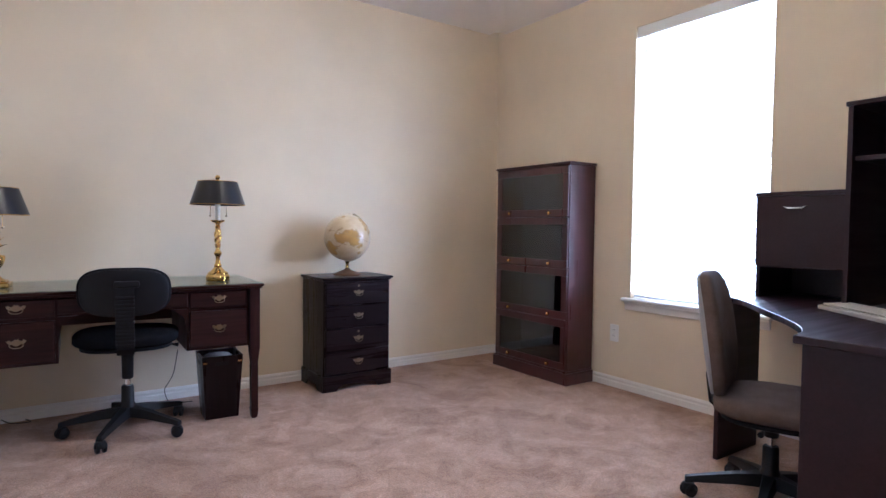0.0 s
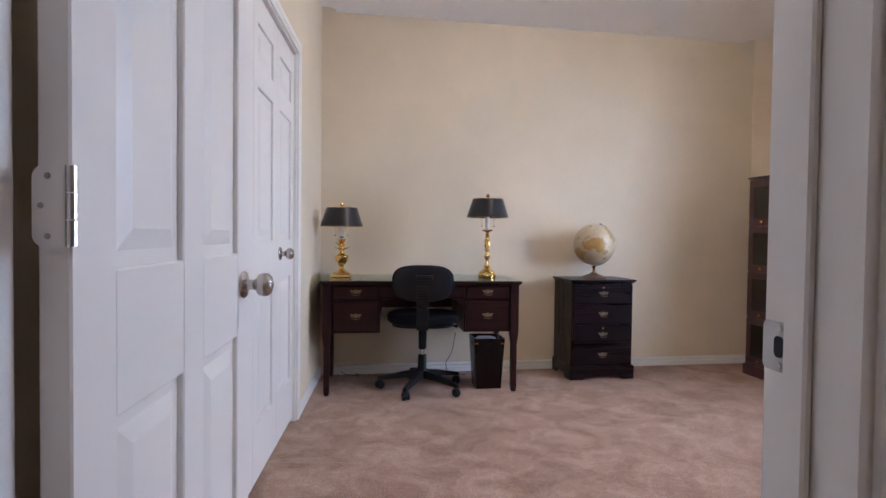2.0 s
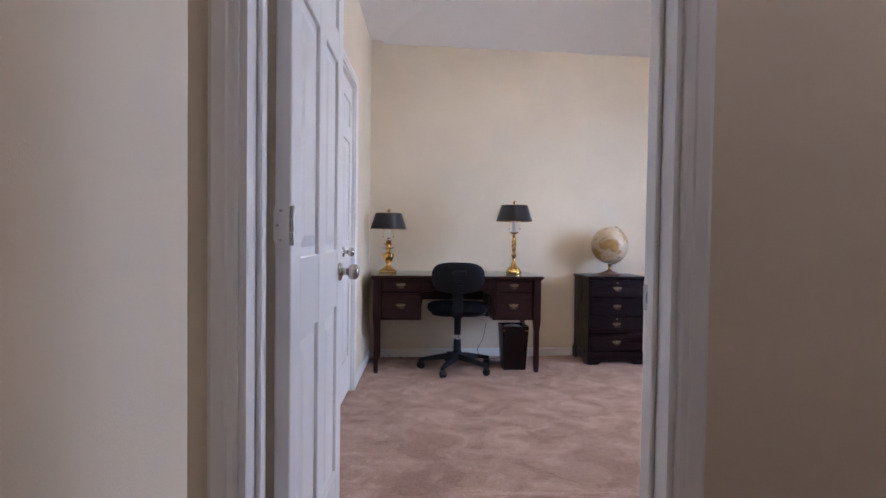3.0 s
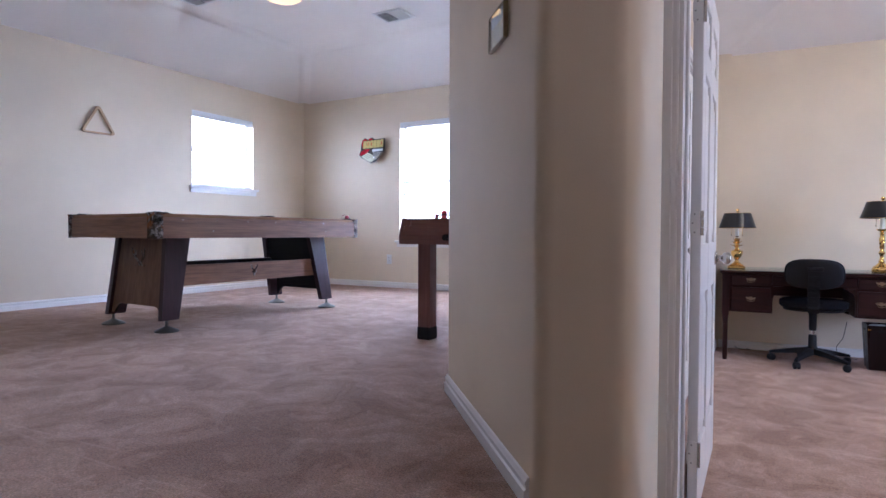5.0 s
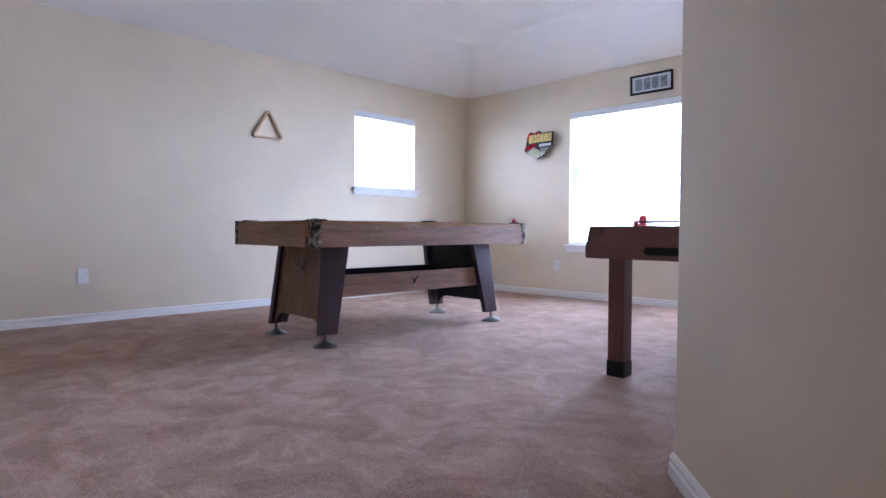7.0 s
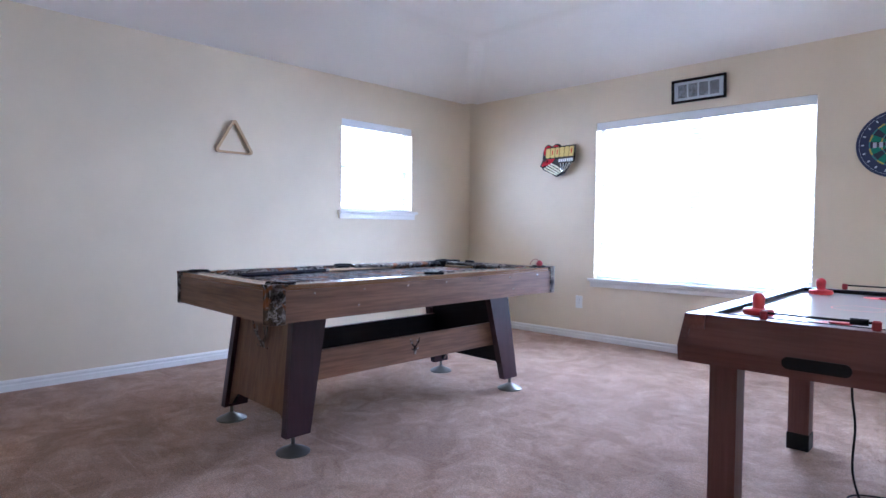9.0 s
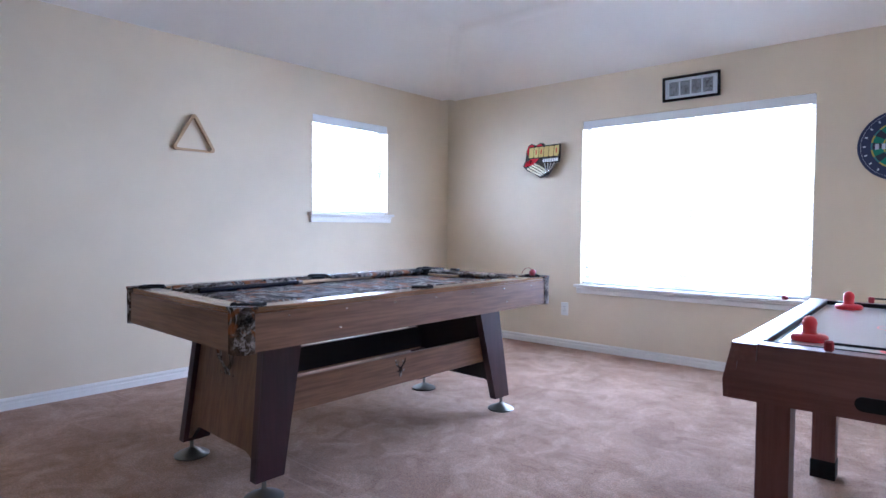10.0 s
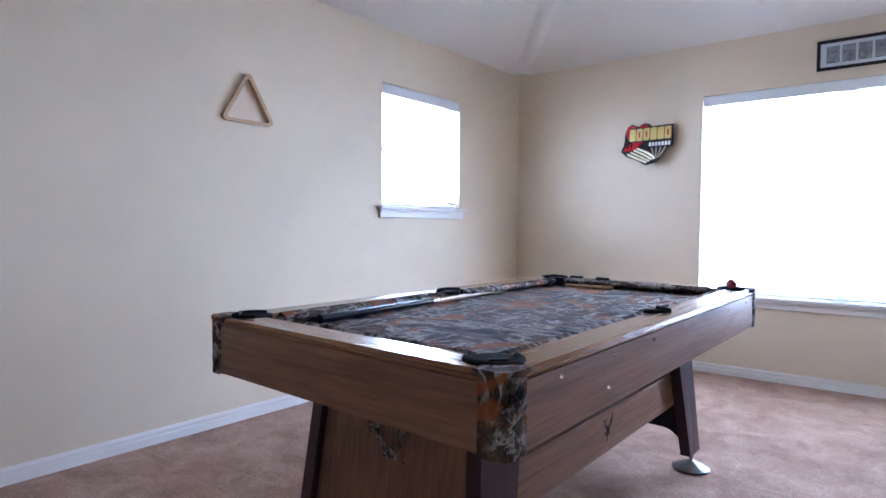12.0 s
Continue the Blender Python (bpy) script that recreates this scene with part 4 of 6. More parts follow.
# ---- games room: air hockey table ----
def hockey_table():
    root = tagged(new("air_hockey_table"), "cherry-veneer air hockey table with a white playing field", "game table")
    root.matrix_world = pose(-1.190, 2.010, GZ)
    W, L, T, B = 0.365, 0.670, 0.747, 0.592
    fl = 0.020

    def side(p, axis, mt):
        m = Matrix(((1, 0, 0, 0), (0, 0, 1, 0), (0, 1, 0, 0), (0, 0, 0, 1))) if axis == "y" else Matrix(((0, 0, 1, 0), (1, 0, 0, 0), (0, 1, 0, 0), (0, 0, 0, 1)))
        return m

    for s in (-1, 1):
        pr = [(s * W, T), (s * (W - 0.060), T), (s * (W - 0.060), T - 0.045), (s * (W - 0.014), T - 0.05), (s * (W + fl - 0.02), B), (s * (W + fl), B), (s * (W + fl + 0.003), B + 0.05)]
        bm = prism(pr, -L - fl + 0.002, L + fl - 0.002, side(pr, "y", None))
        bmesh.ops.recalc_face_normals(bm, faces=bm.faces[:])
        part("side", bm, wood_side, root)
        pr = [(s * L, T - 0.001), (s * (L - 0.060), T - 0.001), (s * (L - 0.060), T - 0.045), (s * (L - 0.014), T - 0.05), (s * (L + fl - 0.02), B), (s * (L + fl), B), (s * (L + fl + 0.003), B + 0.05)]
        bm = prism(pr, -W - 0.006, W + 0.006, side(pr, "x", None))
        bmesh.ops.recalc_face_normals(bm, faces=bm.faces[:])
        part("end", bm, CHERRY_X, root)
        # black inner lip, score bar on the end
        part("lip", box(-W + 0.060, W - 0.060, s * (L - 0.0602), s * (L - 0.068), T - 0.040, T + 0.0012, 0.002), BLACK, root)
        part("lip", box(s * (W - 0.0602), s * (W - 0.068), -L + 0.068, L - 0.068, T - 0.040, T + 0.0012, 0.002), BLACK, root)
        slot = prism(rounded([(-0.085, -0.018), (0.085, -0.018), (0.085, 0.018), (-0.085, 0.018)], {i: 0.0175 for i in range(4)}), 0, 0.006)
        part("goal_slot", moved(slot, pose(0, s * (L + fl - 0.0015), B + 0.042, 90, 0, 0 if s < 0 else 180)), BLACK, root, "black oblong goal slot")
        bar = part("score_bar", tube([(-0.145, s * (L - 0.020), T + 0.020), (0.13, s * (L - 0.020), T + 0.020)], 0.0035, 8), BLACK, root, "black scoring rod with red ends")
        for x in (-0.145, 0.13):
            part("rod_end", box(x - 0.011, x + 0.011, s * (L - 0.020) - 0.008, s * (L - 0.020) + 0.008, T - 0.0005, T + 0.027, 0.004), DARK_RED, bar)
        part("slider", tube([(0.070, s * (L - 0.020), T + 0.020), (0.112, s * (L - 0.020), T + 0.020)], 0.0095, 10), BLACK, bar)
        # goal mouth marks on the field
        part("mark", lathe([(0.050, 0), (0.050, 0.0006), (0, 0.0006)], 24, pose(0.0, s * (L - 0.20), T - 0.0150)), RED, root, "red printed circle")
    bm = bmesh.new()
    for i in range(24):
        a0, a1 = 2 * math.pi * i / 24, 2 * math.pi * (i + 1) / 24
        q = [bm.verts.new((r * math.cos(a), r * math.sin(a), T - 0.0143)) for r, a in ((0.082, a0), (0.086, a0), (0.086, a1), (0.082, a1))]
        bm.faces.new(q)
    part("mark", bm, RED, root)
    part("field", box(-W + 0.059, W - 0.059, -L + 0.059, L - 0.059, T - 0.045, T - 0.0150), mat("white_field", (0.72, 0.70, 0.70), 0.12), root, "glossy white playing field")
    part("underside", box(-W + 0.01, W - 0.01, -L + 0.01, L - 0.01, B + 0.02, B + 0.03), BLACK, root)
    for sx in (-1, 1):
        for sy in (-1, 1):
            x, y = sx * 0.283, sy * 0.526
            lg = part("leg", box(x - 0.043, x + 0.043, y - 0.043, y + 0.043, 0.075, B + 0.03, 0.003), CHERRY_Z, root)
            part("foot_cap", box(x - 0.046, x + 0.046, y - 0.046, y + 0.046, 0, 0.078, 0.003), BLACK, lg, "black plastic foot cap")
    part("fan_cable", tube([(0.05, -0.45, B + 0.02), (0.052, -0.45, B - 0.08), (0.062, -0.45, 0.42), (0.06, -0.43, 0.25), (0.12, -0.35, 0.08), (0.22, -0.10, 0.008), (0.30, 0.05, 0.006)], 0.0035, 7, smooth_steps=6), BLACK, root, "black power cable hanging from below")
    part("fan_cable", tube([(0.30, 0.05, 0.006), (0.18, 0.16, 0.006), (0.02, 0.12, 0.006), (-0.02, 0.04, 0.006), (0.08, -0.02, 0.010), (0.22, -0.06, 0.012), (0.36, -0.10, 0.006)], 0.0035, 7, smooth_steps=6), BLACK, root)
    return root


wood_side = wood_material("cherry_veneer_long", (0.098, 0.032, 0.025), (0.165, 0.060, 0.046), 0.36, "y", 0.7)
hockey_table()
HT = GZ + 0.747 - 0.0150
MALLET = [(0.046, 0.0), (0.048, 0.004), (0.048, 0.014), (0.044, 0.018), (0.022, 0.021), (0.018, 0.026), (0.0185, 0.042), (0.020, 0.052), (0.017, 0.064), (0.009, 0.071), (0, 0.073)]
for x, y in ((-1.410, 1.585), (-1.400, 2.500), (-0.965, 1.57)):
    ob = tagged(new("hockey_mallet"), "red plastic hockey mallet standing on the white field", "mallet", "red hockey mallets")
    ob.matrix_world = pose(x, y, HT + 0.0005)
    part("base", lathe(MALLET[:5], 24), RED, ob, smooth=40)
    part("grip", lathe(MALLET[4:], 20), RED, ob, smooth=50)
for x, y in ((-1.17, 1.54), (-1.15, 2.45)):
    thing("hockey_puck", lathe([(0.030, 0), (0.032, 0.002), (0.032, 0.005), (0.030, 0.007), (0, 0.007)], 24), RED, "flat red puck lying on the white field", "puck", "red pucks", at=pose(x, y, HT + 0.0008), smooth=40)


# ---- games room: on walls and ceiling ----
tri = thing("ball_rack", None, label="pale wooden triangular ball rack hanging on the wall", category="ball rack", at=GAMES_W @ Matrix.Translation((WEST_G + 0.001, 1.555, 1.956)) @ pose(0, 0, 0, 90, 0, 90))
corners = [(-0.161, 0.0), (0.161, 0.0), (0.0, 0.279)]
outer, inner = rounded(corners, {0: 0.022, 1: 0.022, 2: 0.022}), rounded([(-0.130, 0.016), (0.130, 0.016), (0.0, 0.2385)], {0: 0.010, 1: 0.010, 2: 0.010})
bm = bmesh.new()
ro = [[bm.verts.new((x, y, z)) for x, y in outer] for z in (0.0, 0.026)]
ri = [[bm.verts.new((x, y, z)) for x, y in inner] for z in (0.0, 0.026)]
k = len(outer)
for i in range(k):
    j = (i + 1) % k
    bm.faces.new((ro[0][i], ro[0][j], ro[1][j], ro[1][i]))
    bm.faces.new((ri[0][j], ri[0][i], ri[1][i], ri[1][j]))
    bm.faces.new((ro[1][i], ro[1][j], ri[1][j], ri[1][i]))
    bm.faces.new((ro[0][j], ro[0][i], ri[0][i], ri[0][j]))
bmesh.ops.recalc_face_normals(bm, faces=bm.faces[:])
part("frame", bm, PALE_WOOD, tri, smooth=30)


def wall_plate(name, m, label, kind="outlet"):
    root = tagged(new(name), label, "outlet" if kind == "outlet" else "wall jack")
    root.matrix_world = m
    part("cover", box(-0.036, 0.036, -0.006, 0, -0.058, 0.058, 0.003), WHITE, root)
    if kind == "outlet":
        for z in (-0.020, 0.020):
            o = part("socket", moved(prism(rounded([(-0.017, -0.014), (0.017, -0.014), (0.017, 0.014), (-0.017, 0.014)], {i: 0.008 for i in range(4)}), 0, 0.0018), pose(0, -0.006, z, 90)), WHITE, root)
            for x in (-0.0065, 0.0065):
                part("slit", box(x - 0.001, x + 0.001, -0.0085, -0.0078, z - 0.002, z + 0.006), BLACK, o)
        part("screw", lathe([(0.003, 0), (0.002, 0.001), (0, 0.001)], 8, pose(0, -0.006, 0, 90)), PEWTER, root)
    else:
        part("jack", lathe([(0.012, 0), (0.010, 0.004), (0, 0.004)], 14, pose(0, -0.006, -0.008, 90)), WHITE, root)
    return root


wall_plate("wall_outlet", pose(-3.635, NORTH_G, 0.722), "white duplex outlet on the cream wall")
wall_plate("wall_jack", GAMES_W @ pose(WEST_G, 0.032, 0.738, 0, 0, 90), "white cable jack plate on the cream wall", "jack")
wall_plate("wall_outlet", OFFICE @ pose(EAST_O, 3.209, 0.363, 0, 0, -90), "white duplex outlet beside the bookcase")


def picture(m, w, h, border, label, prints, deep=0.018, wood=None):
    root = tagged(new("framed_picture"), label, "picture frame")
    root.matrix_world = m
    bm = bmesh.new()
    for b in ((0, w, 0, border), (0, w, h - border, h), (0, border, border, h - border), (w - border, w, border, h - border)):
        add_box(bm, b[0], b[1], -deep, 0, b[2], b[3], min(0.003, border * 0.3))
    part("frame", bm, wood or BLACK_GLOSS, root)
    part("mount", box(border - 0.002, w - border + 0.002, -0.006, -0.001, border - 0.002, h - border + 0.002), mat("mount_card", (0.70, 0.72, 0.76), 0.7), root, "pale mount card")
    for i, (x0, x1, z0, z1, col) in enumerate(prints):
        pm = mat("print", col, 0.6)
        v = coords(pm, (30, 30, 30))
        wire(pm, ramp(pm, noise_tex(pm, v, 1.0, 4), [(0.35, tuple(c * 0.25 for c in col)), (0.65, col)]), shader(pm).inputs["Base Color"])
        part("print", box(x0, x1, -0.0075, -0.006, z0, z1), pm, root)
    g = part("glazing", box(border - 0.001, w - border + 0.001, -0.0125, -0.0105, border - 0.001, h - border + 0.001), GLASS, root)
    g.visible_shadow = False
    return root


picture(Matrix.Translation((-2.800, NORTH_G - 0.001, 2.432)) @ pose(0, 0, 0, 3), 0.425, 0.188, 0.020, "long black-framed picture with four small grey prints",
        [(0.052 + i * 0.083, 0.052 + i * 0.083 + 0.070, 0.042, 0.146, (0.30, 0.31, 0.35)) for i in range(4)])
dn = Vector((-dg.y, dg.x)) if (-dg.y) < 0 else Vector((dg.y, -dg.x))
ang = math.degrees(math.atan2(dg.y, dg.x))
base = Vector(P2) - dg * 0.40
picture(Matrix.Translation((base.x + dn.x * 0.002, base.y + dn.y * 0.002, 1.565)) @ pose(0, 0, 0, 0, 0, ang), 0.155, 0.100, 0.004, "small framed photograph on the passage wall", [(0.008, 0.147, 0.008, 0.062, (0.50, 0.38, 0.16)), (0.008, 0.147, 0.062, 0.092, (0.22, 0.30, 0.48))], 0.0135, OLD_BRASS)


def sign():
    """A die-cut enamelled tin sign: heart, lettered banner, bundle of pipes; the name is drawn as plain bars."""
    root = tagged(new("tin_sign"), "die-cut painted tin sign with a red heart and chrome pipes", "wall sign")
    root.matrix_world = Matrix.Translation((-3.880, NORTH_G - 0.032, 2.065)) @ pose(0, 0, 0, 84, 0, -5) @ Matrix.Diagonal((1, 1.1, 1, 1))
    blk, red, yel, chrome, cream_ = (mat("sign_black", (0.030, 0.024, 0.022), 0.18), mat("sign_red", (0.50, 0.02, 0.03), 0.10), mat("sign_yellow", (0.62, 0.47, 0.16), 0.10), mat("sign_chrome", (0.6, 0.6, 0.6), 0.15, 0.9), mat("sign_cream", (0.75, 0.68, 0.45), 0.12))
    for m_ in (blk, red, yel, cream_):
        shader(m_).inputs["Coat Weight"].default_value = 1.0
    white = mat("sign_white", (0.75, 0.75, 0.72), 0.15)
    outline = [(-.168, .08), (-.15, .122), (-.115, .138), (-.065, .118), (-.02, .138), (.02, .13), (.045, .112), (.205, .114), (.212, .01), (.205, -.036), (.172, -.044), (.132, -.10), (.10, -.138), (.01, -.158), (-.06, -.122), (-.15, -.088), (-.195, -.05), (-.172, .0)]
    part("plate", prism(outline, 0, 0.006, bevel=0.0015), blk, root)
    heart = []
    for i in range(28):
        a = 2 * math.pi * i / 28
        x = 16 * math.sin(a) ** 3
        y = 13 * math.cos(a) - 5 * math.cos(2 * a) - 2 * math.cos(3 * a) - math.cos(4 * a)
        heart.append((-0.065 + x * 0.0059, 0.053 + y * 0.0062))
    part("heart", prism(heart[::-1], 0.006, 0.011, bevel=0.0015), red, root, "red enamelled heart")
    part("banner", prism([(-.135, .006), (.204, .004), (.206, .108), (-.130, .106)], 0.011, 0.013), blk, root)
    for i in range(6):
        x = -0.127 + i * 0.0545
        part("banner_bar", prism(rounded([(x, .014), (x + .050, .014), (x + .050, .100), (x, .100)], {0: .008, 1: .008, 2: .008, 3: .008}, 3), 0.013, 0.016, bevel=0.001), yel, root)
        if i in (1, 2, 5):
            part("banner_hole", prism(rounded([(x + .019, .038), (x + .031, .038), (x + .031, .078), (x + .019, .078)], {0: .005, 1: .005, 2: .005, 3: .005}, 3), 0.016, 0.0166), red, root)
    part("banner_strip", prism([(.024, -.036), (.203, -.036), (.203, .004), (.024, .004)], 0.012, 0.0145), blk, root)
    for i in range(7):
        x = .031 + i * .0240
        part("letter_bar", prism([(x, -.030), (x + .017, -.030), (x + .017, -.004), (x, -.004)], 0.0145, 0.016), white, root)
    for i in range(4):
        u = i / 3
        part("pipe", tube([(-.135 + .075 * u, -.074 + .036 * u, .011), (-.06 + .085 * u, -.108 + .034 * u, .014), (.020 + .060 * u, -.140 + .028 * u, .012)], 0.0088, 8, smooth_steps=3), cream_, root, "cream painted pipe", smooth=60)
        part("pipe", tube([(.052 + .035 * i, -.040, .010), (.068 + .020 * i, -.085, .013), (.072 + .010 * i, -.122 + .004 * i, .011)], 0.0080, 8, smooth_steps=3), chrome, root, "chrome pipe", smooth=60)
    for i in range(4):
        part("flame", prism([(-.172 + i * .028, -.052 + i * .004), (-.145 + i * .028, -.060 + i * .004), (-.140 + i * .030, -.010 + (i % 2) * .014)], 0.011, 0.019), red, root)
    return root


sign()


def dartboard():
    root = tagged(new("dartboard"), "round dartboard sign with green sectors and a navy rim", "dartboard")
    root.matrix_world = Matrix.Translation((-1.315, NORTH_G - 0.001, 1.975)) @ pose(0, 0, 0, 90, 0, 0)
    navy, green, dark, teal, gold, pale = mat("dart_navy", (0.020, 0.028, 0.085), 0.5), mat("dart_green", (0.010, 0.20, 0.125), 0.5), mat("dart_dark", (0.014, 0.016, 0.040), 0.5), mat("dart_teal", (0.06, 0.22, 0.22), 0.5), mat("dart_gold", (0.55, 0.42, 0.07), 0.5), mat("dart_pale", (0.62, 0.64, 0.70), 0.5)
    part("backing", lathe([(0.215, 0.0), (0.222, 0.004), (0.222, 0.014), (0.217, 0.018), (0, 0.018)], 64), navy, root, smooth=30)

    def ring(r0, r1, a0, a1, z, steps=4):
        bm = bmesh.new()
        pts = [(r1 * math.cos(a0 + (a1 - a0) * i / steps), r1 * math.sin(a0 + (a1 - a0) * i / steps)) for i in range(steps + 1)]
        pts += [(r0 * math.cos(a1 + (a0 - a1) * i / steps), r0 * math.sin(a1 + (a0 - a1) * i / steps)) for i in range(steps + 1)]
        return add_prism(bm, pts, 0.018, z)

    st = 2 * math.pi / 20
    for i in range(20):
        a = i * st + st / 2
        on = i % 2 == 0
        part("sector", ring(0.088, 0.142, a, a + st, 0.0192), green if on else dark, root)
        part("sector", ring(0.030, 0.080, a, a + st, 0.0192), green if on else dark, root)
        part("sector", ring(0.142, 0.151, a, a + st, 0.0193), gold if on else teal, root)
        part("sector", ring(0.080, 0.088, a, a + st, 0.0193), gold if on else teal, root)
        # numerals round the rim, too small to read
        mid = a + st / 2
        part("numeral", moved(box(-0.0045, 0.0045, -0.008, 0.008, 0.018, 0.0190), pose(0.184 * math.cos(mid), 0.184 * math.sin(mid), 0, 0, 0, math.degrees(mid) - 90)), pale, root)
    part("line", ring(0.203, 0.2045, 0, 2 * math.pi - 1e-3, 0.0190, 64), pale, root)
    part("emblem", prism(rounded([(-0.024, -0.055), (0.024, -0.055), (0.034, 0.062), (-0.034, 0.062)], {i: 0.008 for i in range(4)}), 0.0194, 0.0206), pale, root, "pale tumbler-shaped emblem")
    part("emblem_field", prism(rounded([(-0.018, -0.048), (0.018, -0.048), (0.026, 0.040), (-0.026, 0.040)], {i: 0.006 for i in range(4)}), 0.0206, 0.0212), dark, root)
    for i in range(8):
        if i in (3, 4):
            continue
        x = -0.128 + i * 0.034
        part("letter_bar", box(x, x + 0.020, -0.022, 0.014, 0.0194, 0.0204), pale, root)
    return root


dartboard()


def ceiling_vent(x, y):
    root = tagged(new("ceiling_vent"), "white louvred air register in the ceiling", "air vent", "ceiling air vents")
    root.matrix_world = pose(x, y, TOP_G + RISE_G - 0.001)
    w, h = 0.165, 0.135
    bm = bmesh.new()
    for b in ((-w, w, -h, -h + 0.028), (-w, w, h - 0.028, h), (-w, -w + 0.028, -h + 0.028, h - 0.028), (w - 0.028, w, -h + 0.028, h - 0.028)):
        add_box(bm, *b, -0.010, 0.0, 0.003)
    part("frame", bm, WHITE, root)
    part("backing", box(-w + 0.02, w - 0.02, -h + 0.02, h - 0.02, -0.002, 0.0), mat("duct_dark", (0.12, 0.12, 0.13), 0.8), root)
    part("divider", box(-0.006, 0.006, -h + 0.028, h - 0.028, -0.010, -0.002), WHITE, root)
    sl = mesh_of(moved(box(-0.0005, 0.0005, -h + 0.028, h - 0.028, -0.009, 0.009), pose(0, 0, 0, 0, 38)), WHITE)
    for i in range(6):
        for s in (-1, 1):
            part("slat", sl, None, root, at=Matrix.Translation((s * (0.022 + i * 0.020), 0, -0.0085)) @ (Matrix.Identity(4) if s > 0 else pose(0, 0, 0, 0, 0, 180)))
    return root


ceiling_vent(-2.785, 3.05)
ceiling_vent(-4.09, 1.86)
WARM = (1.0, 0.80, 0.52)
lamp = tagged(new("ceiling_lamp"), "round frosted ceiling lamp, lit warm", "ceiling lamp")
lamp.matrix_world = pose(-3.36, 2.17, TOP_G + RISE_G)
part("base", lathe([(0.17, -0.025), (0.175, -0.02), (0.175, 0.0)], 32), WHITE, lamp, smooth=40)
part("shade", lathe([(0.0, -0.062), (0.05, -0.060), (0.105, -0.052), (0.145, -0.040), (0.165, -0.026), (0.0, -0.026)], 32), glow("lit_frosted_glass", (1.0, 0.62, 0.22), 1.3), lamp, "frosted glass dome, lit", smooth=50)
# unseen fill light added to brighten the landing, shaped as a ceiling dome
landing_fill = tagged(new("ceiling_lamp"), "added dome-shaped fill light over the landing, out of view", "ceiling lamp")
landing_fill.matrix_world = pose(1.5, -0.5, TOP_H + 0.1)
part("base", lathe([(0.17, -0.025), (0.175, -0.02), (0.175, 0.0)], 32), WHITE, landing_fill, smooth=40)
part("shade", lathe([(0.0, -0.115), (0.05, -0.112), (0.105, -0.095), (0.145, -0.065), (0.165, -0.026), (0.0, -0.026)], 32), glow("landing_fill_glow", (1.0, 0.88, 0.80), 20.0), landing_fill, "frosted glass dome, lit", smooth=50)

lamp3 = tagged(new("ceiling_lamp"), "round frosted ceiling lamp in the office, lit warm", "ceiling lamp")
lamp3.matrix_world = pose(1.75, 2.40, TOP_O + 0.40)
part("base", lathe([(0.17, -0.025), (0.175, -0.02), (0.175, 0.0)], 32), WHITE, lamp3, smooth=40)
part("shade", lathe([(0.0, -0.115), (0.05, -0.112), (0.105, -0.095), (0.145, -0.065), (0.165, -0.026), (0.0, -0.026)], 32), glow("lit_frosted_glass_office", (1.0, 0.80, 0.50), 66.0), lamp3, "frosted glass dome, lit", smooth=50)

thing("red_clip", moved(lathe([(0.016, 0), (0.024, 0.010), (0.020, 0.022), (0.008, 0.030), (0, 0.031)], 14), pose(0, 0, 0)), DARK_RED, "small dark red plastic cap lying on the window sill", "cap", at=pose(-1.92, NORTH_G - 0.022, WIN_N[2] + 0.0182), smooth=50)

rail = tagged(new("handrail"), "dark wooden stair handrail on wall brackets", "handrail")
side_n = Vector((SW.y, -SW.x)) if Vector((SW.y, -SW.x)).dot(Vector((1, -1))) > 0 else Vector((-SW.y, SW.x))
start = cn + SW * 0.190 + side_n * 0.055
end = start + SW * 1.6
prof = rounded([(-0.030, -0.032), (0.030, -0.032), (0.032, 0.030), (-0.032, 0.030)], {0: 0.008, 1: 0.008, 2: 0.022, 3: 0.022})
bm = bmesh.new()
rings = []
for p, z in ((start, 0.955), (end, 0.955 - 0.98)):
    rings.append([bm.verts.new((p.x + side_n.x * a, p.y + side_n.y * a, z + b)) for a, b in prof])
for i in range(len(prof)):
    j = (i + 1) % len(prof)
    bm.faces.new((rings[0][i], rings[0][j], rings[1][j], rings[1][i]))
bm.faces.new(rings[0])
bm.faces.new(rings[1])
bmesh.ops.recalc_face_normals(bm, faces=bm.faces[:])
part("bar", bm, wood_material("handrail_wood", (0.06, 0.02, 0.015), (0.17, 0.06, 0.04), 0.3, "x"), rail, smooth=30)
for u in (0.25, 1.1):
    p = start + SW * u
    q = p - side_n * 0.055
    z = 0.955 - 0.98 * u / 1.6
    part("bracket", tube([(q.x, q.y, z - 0.09), (p.x, p.y, z - 0.08), (p.x, p.y, z - 0.03)], 0.006, 8), BRASS, rail)


